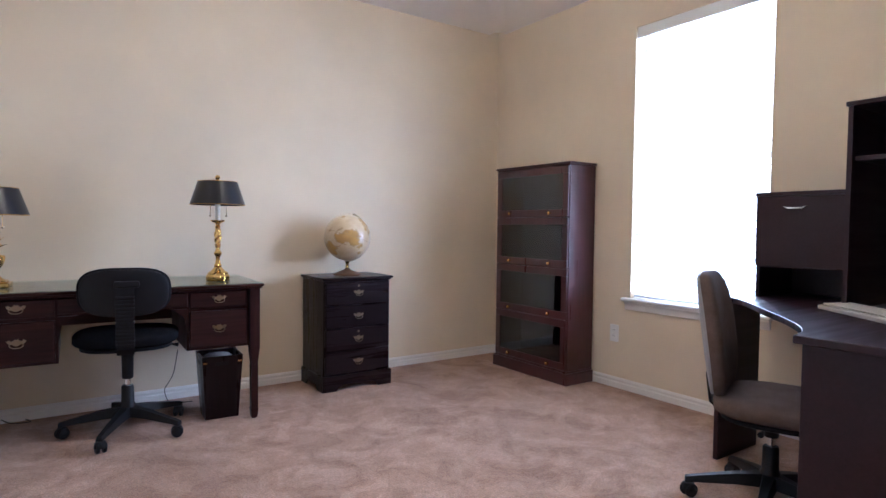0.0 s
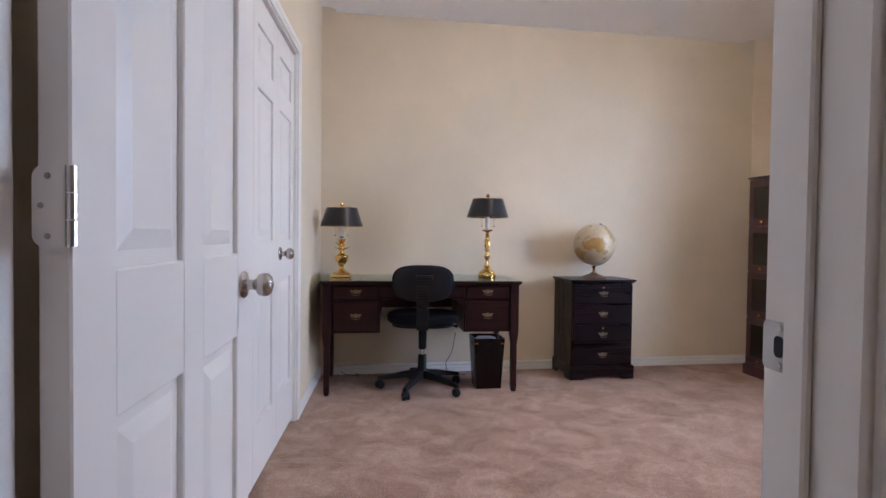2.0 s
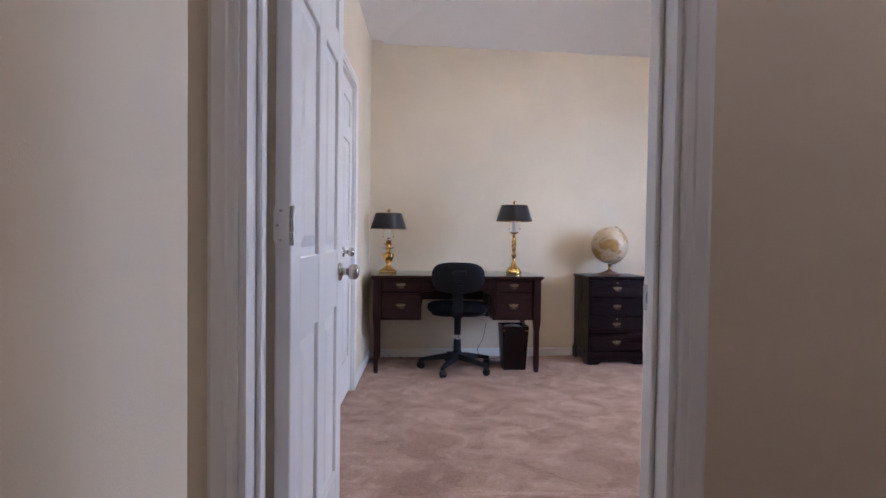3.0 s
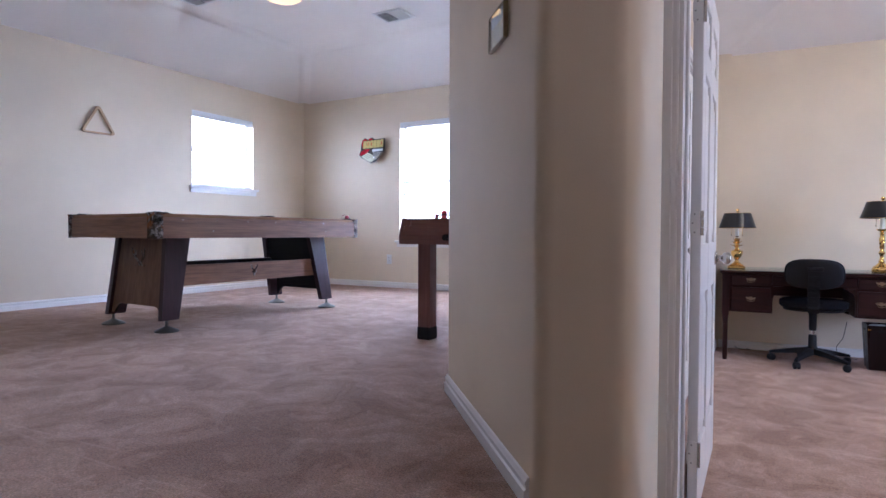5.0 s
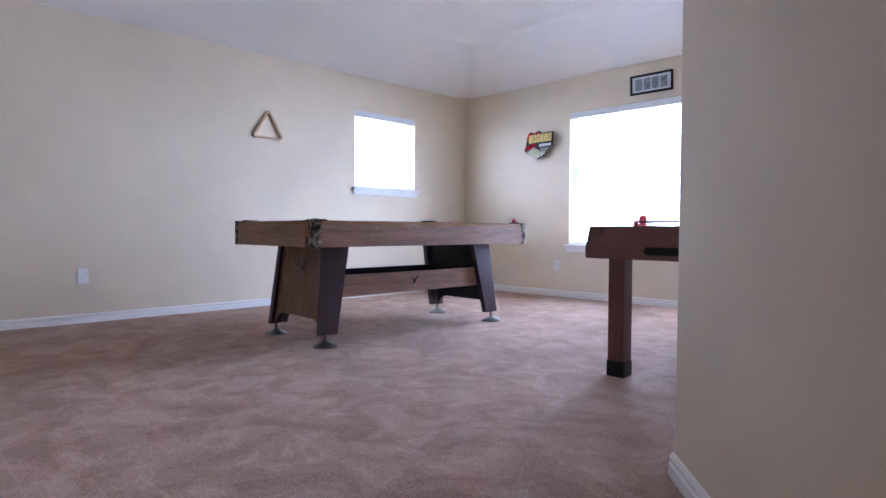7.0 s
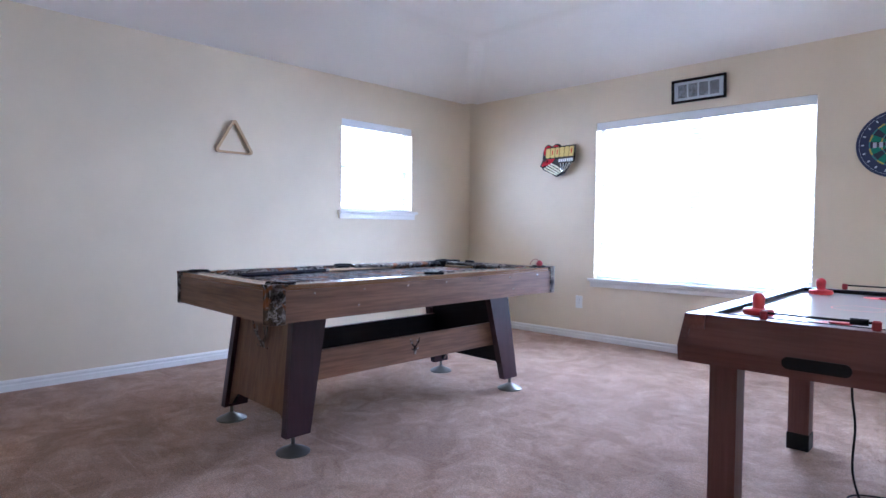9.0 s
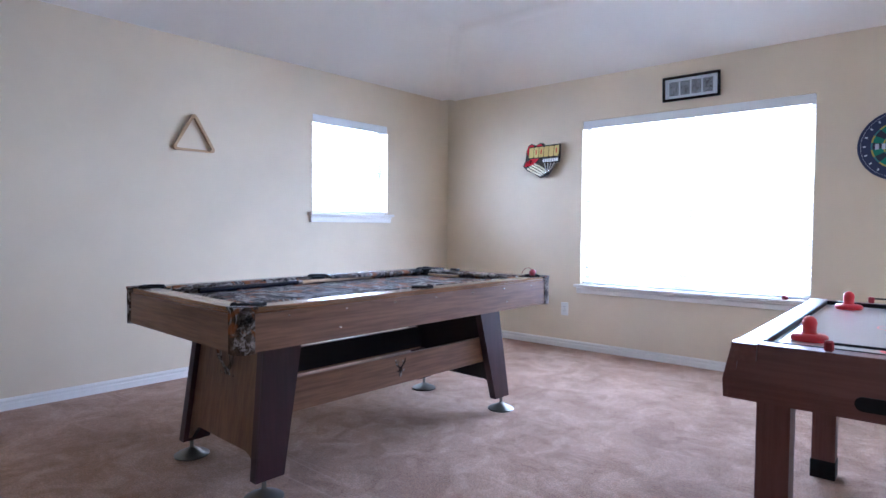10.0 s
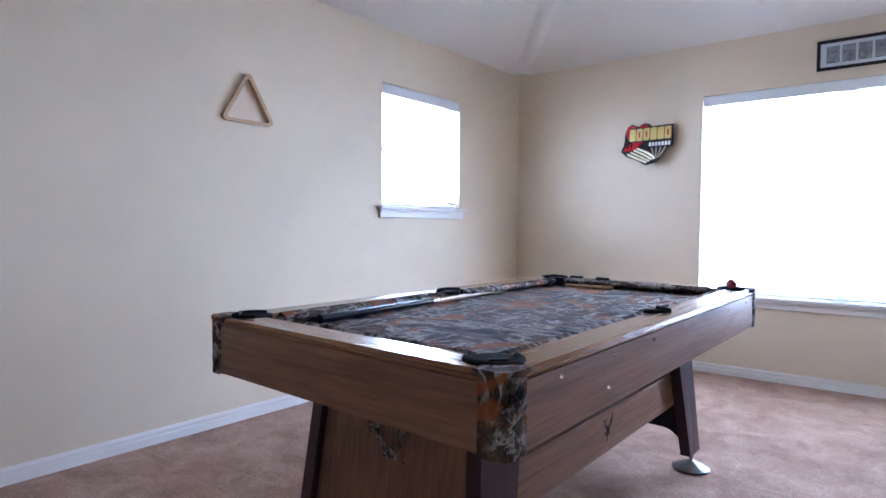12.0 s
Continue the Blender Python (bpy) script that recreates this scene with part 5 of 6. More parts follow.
# ---- office: writing desk ----
def bail_pull(m, parent, s=1.0, mt=None):
    mt = mt or OLD_BRASS
    half = [(0, 0.013), (0.007, 0.017), (0.013, 0.010), (0.021, 0.008), (0.029, 0.014), (0.042, 0.009), (0.036, 0.002), (0.028, -0.003), (0.017, -0.004), (0.009, -0.009), (0, -0.011)]
    pts = half + [(-x, z) for x, z in half[-2:0:-1]]
    h = part("pull", moved(prism([(x * s, z * s * 1.3) for x, z in pts][::-1], 0, 0.002), m), mt, parent, "ornate antique brass drawer pull")
    loop = [(-0.028 * s, 0.002 * s, 0.006), (-0.027 * s, -0.012 * s, 0.010), (-0.016 * s, -0.020 * s, 0.012), (0, -0.022 * s, 0.012), (0.016 * s, -0.020 * s, 0.012), (0.027 * s, -0.012 * s, 0.010), (0.028 * s, 0.002 * s, 0.006)]
    part("bail", moved(tube(loop, 0.0018, 7, smooth_steps=3), m), mt, h, smooth=60)
    for x in (-0.026, 0.026):
        part("post", moved(lathe([(0.005, 0), (0.0045, 0.006), (0, 0.008)], 8), m @ pose(x * s, 0.002 * s, 0.002)), mt, h)
    return h


FRONT = pose(0, 0, 0, 90)


def drawer_front(x0, x1, z0, z1, y, mt, parent):
    bm = box(x0, x1, y, y + 0.018, z0, z1, 0.003)
    add_box(bm, x0 + 0.003, x1 - 0.003, y - 0.003, y + 0.002, z0 + 0.003, z1 - 0.003, 0.0025)
    return part("drawer", bm, mt, parent)


def writing_desk():
    root = tagged(new("writing_desk"), "dark mahogany kneehole writing desk with brass pulls", "desk")
    root.matrix_world = pose(0.684, 4.010, 0, 0, 0, 3)
    W, D, H = 0.661, 0.305, 0.742
    bm = box(-W, W, -D, D, H - 0.016, H, 0.005, 2)
    add_box(bm, -W + 0.008, W - 0.008, -D + 0.008, D - 0.008, H - 0.026, H - 0.015, 0.004)
    part("top", bm, DESK_X_WOOD, root)
    part("glass_sheet", box(-W + 0.006, W - 0.006, -D + 0.006, D - 0.006, H + 0.0003, H + 0.005, 0.001), glass_material("desk_glass", (0.86, 0.95, 0.91)), root, "clear glass sheet over the top")
    f = -D + 0.030
    for sx in (-1, 1):
        for sy in (-1, 1):
            x, y = sx * (W - 0.045), sy * (D - 0.045)
            bm = bmesh.new()
            for (h0, z0), (h1, z1) in zip([(0.018, 0.062), (0.0165, 0.30), (0.026, 0.395)], [(0.0185, 0.30), (0.026, 0.395), (0.026, H - 0.026)]):
                lo = [bm.verts.new((x + a * h0, y + b * h0, z0)) for a, b in ((-1, -1), (1, -1), (1, 1), (-1, 1))]
                hi = [bm.verts.new((x + a * h1, y + b * h1, z1)) for a, b in ((-1, -1), (1, -1), (1, 1), (-1, 1))]
                bm.faces.new(lo)
                bm.faces.new(hi)
                for i in range(4):
                    bm.faces.new((lo[i], lo[(i + 1) % 4], hi[(i + 1) % 4], hi[i]))
            bmesh.ops.recalc_face_normals(bm, faces=bm.faces[:])
            lg = part("leg", bm, DESK_Z_WOOD, root)
            part("spade_foot", lathe([(0.014, 0), (0.019, 0.006), (0.024, 0.040), (0.026, 0.055), (0.020, 0.063)], 4, pose(x, y, 0, 0, 0, 45) @ Matrix.Diagonal((1.1, 1.1, 1, 1))), DESK_Z_WOOD, lg)
    for sx in (-1, 1):
        x0, x1 = sorted((sx * 0.276, sx * (W - 0.072)))
        bm = box(x0, x1, f + 0.020, D - 0.03, 0.402, H - 0.027)
        part("pedestal", bm, DESK_Z_WOOD, root)
        for z0, z1 in ((0.622, 0.708), (0.415, 0.606)):
            d = drawer_front(x0 + 0.012, x1 - 0.012, z0, z1, f + 0.002, DESK_X_WOOD, root)
            bail_pull(Matrix.Translation(((x0 + x1) / 2, f - 0.001, (z0 + z1) / 2 + 0.004)) @ FRONT, d, 0.90)
        part("side_panel", box(sx * (W - 0.072), sx * (W - 0.055), -D + 0.07, D - 0.07, 0.402, H - 0.027), DESK_Z_WOOD, root)
        # shaped bracket beside the kneehole
        pts = [(sx * 0.276, 0.622), (sx * 0.200, 0.622), (sx * 0.225, 0.610), (sx * 0.262, 0.580), (sx * 0.280, 0.540), (sx * 0.276, 0.500)]
        bm = prism(pts, 0, 0.016, Matrix(((1, 0, 0, 0), (0, 0, 1, f + 0.008), (0, 1, 0, 0), (0, 0, 0, 1))))
        bmesh.ops.recalc_face_normals(bm, faces=bm.faces[:])
        part("knee_bracket", bm, DESK_Z_WOOD, root)
    part("frieze", box(-0.276, 0.276, f + 0.020, D - 0.03, 0.622, H - 0.027), DESK_Z_WOOD, root)
    drawer_front(-0.280, 0.280, 0.632, 0.708, f + 0.002, DESK_X_WOOD, root)
    part("back_rail", box(-W + 0.07, W - 0.07, D - 0.03, D - 0.015, 0.50, H - 0.027), DESK_X_WOOD, root)
    return root


writing_desk()
DESK_Z = 0.7475


def shade_lamp(x, y, stem, label, kind, hz):
    """A brass candlestick table lamp with a black tapered shade and two pull chains; hz: height of the shade's lower rim."""
    root = tagged(new("table_lamp"), label, "lamp", "brass table lamps")
    root.matrix_world = pose(x, y, DESK_Z)
    stem(root)
    for c_ in root.children:
        c_.data.transform(Matrix.Diagonal((1.08, 1.08, 1.2, 1)))
    top = hz
    part("candle_tube", lathe([(0.014, top - 0.085), (0.014, top + 0.012), (0.010, top + 0.014)], 16), CANDLE, root, "cream candle tube", smooth=40)
    part("socket", lathe([(0.016, top + 0.012), (0.016, top + 0.070), (0.004, top + 0.072), (0.004, top + 0.115)], 14), BRASS, root, smooth=40)
    bm = bmesh.new()
    n = 40
    rr = [(0.146, top), (0.104, top + 0.128), (0.1025, top + 0.128), (0.1445, top)]
    rows = [[bm.verts.new((r * math.cos(2 * math.pi * i / n), r * math.sin(2 * math.pi * i / n), z)) for i in range(n)] for r, z in rr]
    for a in range(4):
        for i in range(n):
            bm.faces.new((rows[a][i], rows[a][(i + 1) % n], rows[(a + 1) % 4][(i + 1) % n], rows[(a + 1) % 4][i]))
    bmesh.ops.recalc_face_normals(bm, faces=bm.faces[:])
    sh = part("shade", bm, mat("black_lacquered_shade", (0.012, 0.012, 0.016), 0.30), root, "black lacquered tapered shade with a gold rim", smooth=40)
    for r, z in ((0.1463, top), (0.1043, top + 0.128)):
        part("rim", tube([(r * math.cos(2 * math.pi * i / 40), r * math.sin(2 * math.pi * i / 40), z) for i in range(40)], 0.0018, 6, closed=True), BRASS, sh)
    for i in range(3):
        a = 2 * math.pi * i / 3
        part("spider", tube([(0, 0, top + 0.126), (0.103 * math.cos(a), 0.103 * math.sin(a), top + 0.126)], 0.0016, 6), BRASS, sh)
    part("finial", lathe([(0.004, top + 0.100), (0.007, top + 0.130), (0.005, top + 0.138), (0.012, top + 0.146), (0.0135, top + 0.154), (0.010, top + 0.162), (0, top + 0.166)], 16), BRASS, root, smooth=50)
    for s in (-1, 1):
        c = part("pull_chain", tube([(s * 0.016, -0.01, top + 0.04), (s * 0.040, -0.02, top + 0.02), (s * 0.042, -0.021, top - 0.055)], 0.0013, 5), BRASS, root)
        part("pull_ball", lathe([(0, -0.007), (0.006, -0.003), (0.006, 0.003), (0, 0.007)], 10, pose(s * 0.042, -0.021, top - 0.060)), OLD_BRASS, c, smooth=60)
    return root


def stem_turned(root):
    part("foot", lathe([(0.056, 0), (0.058, 0.004), (0.058, 0.020), (0.054, 0.026), (0.050, 0.030), (0.050, 0.036), (0.034, 0.046), (0.022, 0.058), (0.016, 0.064)], 32), BRASS, root, smooth=30)
    part("stem", lathe([(0.016, 0.064), (0.020, 0.070), (0.014, 0.078), (0.010, 0.094), (0.011, 0.110), (0.018, 0.120), (0.020, 0.128), (0.014, 0.136), (0.010, 0.146), (0.014, 0.158), (0.0165, 0.170)], 24), BRASS, root, smooth=50)
    bm = bmesh.new()
    n, rows = 20, []
    for i in range(25):
        z = 0.170 + i * 0.0030
        env = 0.011 + 0.006 * math.sin(math.pi * i / 24)
        rows.append([bm.verts.new(((env + 0.0026 * math.cos(3 * (a - i * 0.20))) * math.cos(a), (env + 0.0026 * math.cos(3 * (a - i * 0.20))) * math.sin(a), z)) for a in [2 * math.pi * j / n for j in range(n)]])
    for a, b in zip(rows, rows[1:]):
        for j in range(n):
            bm.faces.new((a[j], a[(j + 1) % n], b[(j + 1) % n], b[j]))
    part("twist", bm, BRASS, root, "spirally fluted brass shaft", smooth=70)
    part("pan", lathe([(0.011, 0.242), (0.014, 0.250), (0.010, 0.256), (0.012, 0.264), (0.032, 0.272), (0.036, 0.278), (0.034, 0.280), (0.014, 0.276)], 24), BRASS, root, smooth=40)


def stem_urn(root):
    part("foot", box(-0.062, 0.062, -0.062, 0.062, 0.0, 0.018, 0.003), BRASS, root)
    part("step", box(-0.050, 0.050, -0.050, 0.050, 0.018, 0.026, 0.003), BRASS, root)
    part("urn", lathe([(0.046, 0.026), (0.034, 0.034), (0.018, 0.048), (0.013, 0.060), (0.020, 0.070), (0.036, 0.088), (0.043, 0.108), (0.044, 0.122), (0.040, 0.126), (0.026, 0.128), (0.018, 0.136), (0.012, 0.150)], 32), BRASS, root, smooth=40)
    for row, (zb, ln, tilt, count) in enumerate(((0.150, 0.050, 58, 7), (0.168, 0.046, 40, 6), (0.184, 0.042, 24, 5))):
        for i in range(count):
            bm = bmesh.new()
            v = [bm.verts.new(p) for p in ((-0.005, 0, 0), (0.005, 0, 0), (0.0085, -0.002, ln * 0.5), (0, -0.006, ln), (-0.0085, -0.002, ln * 0.5), (0, 0.003, ln * 0.45))]
            for q in ((0, 1, 5), (1, 2, 5), (2, 3, 5), (3, 4, 5), (4, 0, 5), (0, 4, 2, 1), (4, 3, 2)):
                bm.faces.new([v[j] for j in q])
            a = 360 * i / count + row * 25
            part("leaf", moved(bm, pose(0, 0, zb, 0, 0, a) @ pose(0, -0.008, 0, tilt)), BRASS, root)
    part("stem", lathe([(0.012, 0.150), (0.014, 0.165), (0.010, 0.200), (0.012, 0.222), (0.016, 0.226), (0.012, 0.232)], 16), BRASS, root, smooth=40)


shade_lamp(1.152, 3.950, stem_turned, "brass candlestick lamp with black shade and twisted shaft", "turned", 0.420)
shade_lamp(0.150, 3.975, stem_urn, "brass pineapple-urn lamp with a black tapered shade", "urn", 0.345)


# ---- office chairs ----
def pad(w, d, t, bend=0.0, n=14, square=3.0):
    """A soft rounded pad, w by d, t thick, its sides bowed by bend."""
    bm = bmesh.new()
    k = 4 * n
    ends = []
    rims = None
    for s in (1, -1):
        mid = bm.verts.new((0, 0, s * t / 2))
        rows = []
        for r in (0.3, 0.55, 0.75, 0.88, 0.95, 0.985):
            z = s * t / 2 * (1 - r ** 5) ** 0.42
            rows.append([])
            for i in range(k):
                a = 2 * math.pi * i / k
                q = r * (abs(math.cos(a)) ** square + abs(math.sin(a)) ** square) ** (-1 / square)
                u, v = q * math.cos(a), q * math.sin(a)
                rows[-1].append(bm.verts.new((u * w / 2, v * d / 2, z + bend * u * u)))
        ends.append(rows[-1])
        for i in range(k):
            bm.faces.new((mid, rows[0][i], rows[0][(i + 1) % k]))
        for p, q in zip(rows, rows[1:]):
            for i in range(k):
                bm.faces.new((p[i], p[(i + 1) % k], q[(i + 1) % k], q[i]))
    for i in range(k):
        bm.faces.new((ends[0][i], ends[0][(i + 1) % k], ends[1][(i + 1) % k], ends[1][i]))
    bmesh.ops.recalc_face_normals(bm, faces=bm.faces[:])
    return bm


def task_chair(name, m, label, cloth, seat_z, back_z, back_size, turn, back_y=-0.235, shell=None, lean=97, exposed=True):
    """A five-star task chair that faces +y; turn: the way its star base is turned."""
    root = tagged(new(name), label, "chair")
    root.matrix_world = m
    for k in range(5):
        a = radians(turn + 72 * k)
        c, s = math.cos(a), math.sin(a)
        bm = bmesh.new()
        secs = []
        for r, w, z0, z1 in ((0.020, 0.030, 0.085, 0.135), (0.12, 0.022, 0.080, 0.120), (0.25, 0.017, 0.066, 0.092), (0.30, 0.015, 0.060, 0.080)):
            secs.append([bm.verts.new((c * r - s * o, s * r + c * o, z)) for o, z in ((-w, z0), (w, z0), (w * 0.7, z1), (-w * 0.7, z1))])
        for p, q in zip(secs, secs[1:]):
            for i in range(4):
                bm.faces.new((p[i], p[(i + 1) % 4], q[(i + 1) % 4], q[i]))
        bm.faces.new(secs[0])
        bm.faces.new(secs[-1])
        bmesh.ops.recalc_face_normals(bm, faces=bm.faces[:])
        arm = part("base_arm", bm, BLACK, root, smooth=40)
        cx, cy = c * 0.285, s * 0.285
        for o in (-0.014, 0.014):
            part("caster_wheel", moved(lathe([(0.018, -0.008), (0.026, -0.007), (0.028, 0), (0.026, 0.007), (0.018, 0.008)], 16), pose(cx, cy, 0.028, 0, 0, turn + 72 * k + 40) @ pose(0, o, 0, 90)), BLACK, arm, smooth=40)
        part("caster_hood", moved(lathe([(0.0, 0.058), (0.020, 0.054), (0.027, 0.040), (0.029, 0.028), (0.0, 0.028)], 14), pose(cx, cy, 0.0)), BLACK, arm, smooth=50)
    part("gas_column", lathe([(0.036, 0.085), (0.036, 0.140), (0.030, 0.150), (0.028, 0.235), (0.024, 0.240)], 20), BLACK, root, smooth=40)
    part("piston", lathe([(0.014, 0.235), (0.014, 0.285)], 16), STEEL, root, "chromed gas piston", smooth=40)
    part("column_cover", lathe([(0.024, 0.275), (0.026, 0.280), (0.028, seat_z - 0.05), (0.040, seat_z - 0.035)], 16), BLACK, root, smooth=40)
    part("seat", moved(pad(0.48, 0.44, 0.085, 0.006), pose(0, 0.02, seat_z)), cloth, root, smooth=60)
    part("seat_pan", moved(pad(0.42, 0.39, 0.030, 0.0, 8), pose(0, 0.02, seat_z - 0.040)), BLACK, root, smooth=60)
    part("lever", tube([(0.05, 0, seat_z - 0.050), (0.20, -0.01, seat_z - 0.050), (0.235, -0.015, seat_z - 0.055)], [0.005, 0.005, 0.011], 8), BLACK, root)
    by = back_y
    bm = bmesh.new()
    zz = [(seat_z - 0.055, by + 0.24), (seat_z - 0.055, by + 0.03), (seat_z - 0.02, by - 0.015), (back_z - 0.02, by - 0.055), (back_z + 0.045, by - 0.058)]
    if not exposed:
        zz[3:] = [(back_z - 0.16, by - 0.030)]
    w = 0.037
    rows = [[bm.verts.new((o * w, y + d, z)) for o, d in ((-1, -0.006), (1, -0.006), (1, 0.006), (-1, 0.006))] for z, y in zz]
    for p, q in zip(rows, rows[1:]):
        for i in range(4):
            bm.faces.new((p[i], p[(i + 1) % 4], q[(i + 1) % 4], q[i]))
    bm.faces.new(rows[0])
    bm.faces.new(rows[-1])
    bmesh.ops.recalc_face_normals(bm, faces=bm.faces[:])
    sp = part("spine", bm, BLACK, root)
    n = 14 if exposed else 0
    for i in range(n):
        u = i / (n - 1)
        z = seat_z + 0.0 + u * (back_z - 0.02 - seat_z)
        y = by - 0.0165 - u * 0.039
        part("rib", moved(box(-0.040, 0.040, -0.0115, 0.010, -0.0055, 0.0055, 0.002), pose(0, y, z)), BLACK, sp)
    if exposed:
        part("clamp", moved(box(-0.044, 0.062, -0.022, 0.010, -0.016, 0.016, 0.008, 2), pose(0, by - 0.048, back_z + 0.040)), BLACK, sp)
    bw, bh, bt = back_size
    back = part("backrest", moved(pad(bw, bh, bt, -0.030), Matrix.Translation((0, by - 0.012, back_z)) @ pose(0, 0, 0, lean)), cloth, root, smooth=60)
    part("back_shell", moved(pad(bw * 0.95, bh * 0.97, 0.024, -0.030, 10), Matrix.Translation((0, by - 0.012 - bt * 0.36, back_z - 0.003)) @ pose(0, 0, 0, lean)), shell or BLACK, back, smooth=60)
    return root


task_chair("office_chair", pose(0.705, 3.850, 0, 0, 0, -3), "black armless task chair on a five-star base at the desk", BLACK_CLOTH, 0.485, 0.735, (0.40, 0.235, 0.055), 33, back_y=-0.215)
task_chair("office_chair", OFFICE @ pose(2.582, 1.762, 0, 0, 0, -159), "brown tweed task chair with a tall grey-shelled back", BROWN_CLOTH, 0.400, 0.655, (0.40, 0.50, 0.075), 70, back_y=-0.195, lean=98, exposed=False, shell=mat("grey_shell", (0.34, 0.33, 0.35), 0.5))


# ---- waste bin ----
bin_ = tagged(new("waste_bin"), "tapered dark wooden waste bin with a lining under the desk", "waste bin")
bin_.matrix_world = pose(1.155, 3.935, 0, 0, 0, 2)
t0, t1, hh = 0.086, 0.106, 0.345
bm = bmesh.new()
quad = ((-1, -1), (1, -1), (1, 1), (-1, 1))
lo = [bm.verts.new((a * t0, b * t0, 0)) for a, b in quad]
hi = [bm.verts.new((a * t1, b * t1, hh)) for a, b in quad]
hi2 = [bm.verts.new((a * (t1 - 0.010), b * (t1 - 0.010), hh)) for a, b in quad]
lo2 = [bm.verts.new((a * (t0 - 0.010), b * (t0 - 0.010), 0.012)) for a, b in quad]
bm.faces.new(lo)
bm.faces.new(lo2)
for i in range(4):
    j = (i + 1) % 4
    bm.faces.new((lo[i], lo[j], hi[j], hi[i]))
    bm.faces.new((hi[i], hi[j], hi2[j], hi2[i]))
    bm.faces.new((hi2[i], hi2[j], lo2[j], lo2[i]))
bmesh.ops.recalc_face_normals(bm, faces=bm.faces[:])
part("body", bm, MAHOGANY, bin_)
sl = math.degrees(math.atan((t1 - t0) / hh))
for ang_ in (0, 90, 180, 270):
    g = prism(rounded([(-0.034, -0.010), (0.034, -0.010), (0.034, 0.010), (-0.034, 0.010)], {i: 0.0095 for i in range(4)}), -0.002, 0.0012)
    part("hand_hole", moved(g, pose(0, 0, 0, 0, 0, ang_) @ Matrix.Translation((0, -(t0 + (t1 - t0) * 0.88), hh * 0.88)) @ pose(0, 0, 0, 90 + sl)), BLACK, bin_)
for sx in (-1, 1):
    part("corner_plate", moved(box(-0.010, 0.010, -0.0022, 0.001, -0.004, 0.004), pose(sx * 0.090, -(t0 + (t1 - t0) * 0.90) - 0.0005, hh * 0.905)), BRASS, bin_)
part("liner", moved(pad(0.15, 0.15, 0.06, 0.0, 8), pose(-0.005, 0, hh - 0.034)), mat("white_bag", (0.75, 0.75, 0.75), 0.5), bin_, "white bag liner", smooth=70)
thing("desk_lamp_cable", tube([(0.98, 4.44, 0.30), (0.955, 4.42, 0.17), (0.925, 4.36, 0.13), (0.90, 4.34, 0.09), (0.915, 4.33, 0.03), (0.95, 4.34, 0.006), (1.05, 4.33, 0.006)], 0.0028, 6, smooth_steps=5), mat("brown_flex", (0.05, 0.035, 0.025), 0.5), "thin brown lamp cable hanging behind the desk", "cable", at=pose(0, -0.10, 0))
thing("floor_cable", tube([(0.10, 4.44, 0.22), (0.14, 4.42, 0.14), (0.10, 4.40, 0.06), (0.16, 4.36, 0.006), (0.26, 4.33, 0.006), (0.22, 4.40, 0.006)], 0.0028, 6, smooth_steps=5), mat("dark_flex", (0.02, 0.02, 0.02), 0.5), "thin dark cable on the carpet under the desk", "cable", at=pose(0, -0.10, 0))


# ---- filing cabinet and globe ----
def filing_cabinet():
    root = tagged(new("filing_cabinet"), "dark mahogany four-drawer filing cabinet with brass pulls", "cabinet")
    root.matrix_world = OFFICE @ pose(1.988, 4.267, 0)
    W, D, H = 0.235, 0.183, 0.730
    part("body", box(-W, W, -D + 0.018, D, 0.085, H - 0.020), MAHOGANY, root)
    bm = box(-W - 0.018, W + 0.018, -D - 0.012, D + 0.003, H - 0.014, H, 0.005, 2)
    add_box(bm, -W - 0.008, W + 0.008, -D - 0.004, D + 0.002, H - 0.024, H - 0.013, 0.004)
    part("top", bm, MAHOGANY_X, root)
    # plinth with bracket feet
    zt = 0.100
    pts = [(-W - 0.012, 0), (-W + 0.085, 0), (-W + 0.100, 0.020), (-W + 0.135, 0.036), (W - 0.135, 0.036), (W - 0.100, 0.020), (W - 0.085, 0), (W + 0.012, 0), (W + 0.012, zt - 0.008), (W + 0.004, zt), (-W - 0.004, zt), (-W - 0.012, zt - 0.008)]
    bm = prism(pts, -D - 0.002, -D + 0.018, Matrix(((1, 0, 0, 0), (0, 0, 1, 0), (0, 1, 0, 0), (0, 0, 0, 1))))
    bmesh.ops.recalc_face_normals(bm, faces=bm.faces[:])
    part("plinth", bm, MAHOGANY_X, root)
    for s in (-1, 1):
        ps = [(-D + 0.018, 0), (-D + 0.10, 0), (-D + 0.12, 0.03), (D - 0.10, 0.03), (D - 0.08, 0), (D, 0), (D, zt), (-D + 0.018, zt)]
        bm = prism(ps, s * W, s * (W + 0.011), Matrix(((0, 0, 1, 0), (1, 0, 0, 0), (0, 1, 0, 0), (0, 0, 0, 1))))
        bmesh.ops.recalc_face_normals(bm, faces=bm.faces[:])
        part("plinth", bm, MAHOGANY_X, root)
    h = (H - 0.030 - 0.105) / 4
    for i in range(4):
        z0 = 0.108 + i * h
        d = drawer_front(-W + 0.006, W - 0.006, z0, z0 + h - 0.006, -D, MAHOGANY_X, root)
        bail_pull(Matrix.Translation((0.0, -D - 0.003, z0 + h * 0.50)) @ FRONT, d, 0.90)
        if i in (1, 3):
            part("lock", lathe([(0.008, 0), (0.007, 0.003), (0, 0.003)], 14, pose(0, -D - 0.003, z0 + h * 0.80, 90)), OLD_BRASS, d, "round brass lock")
    return root


filing_cabinet()


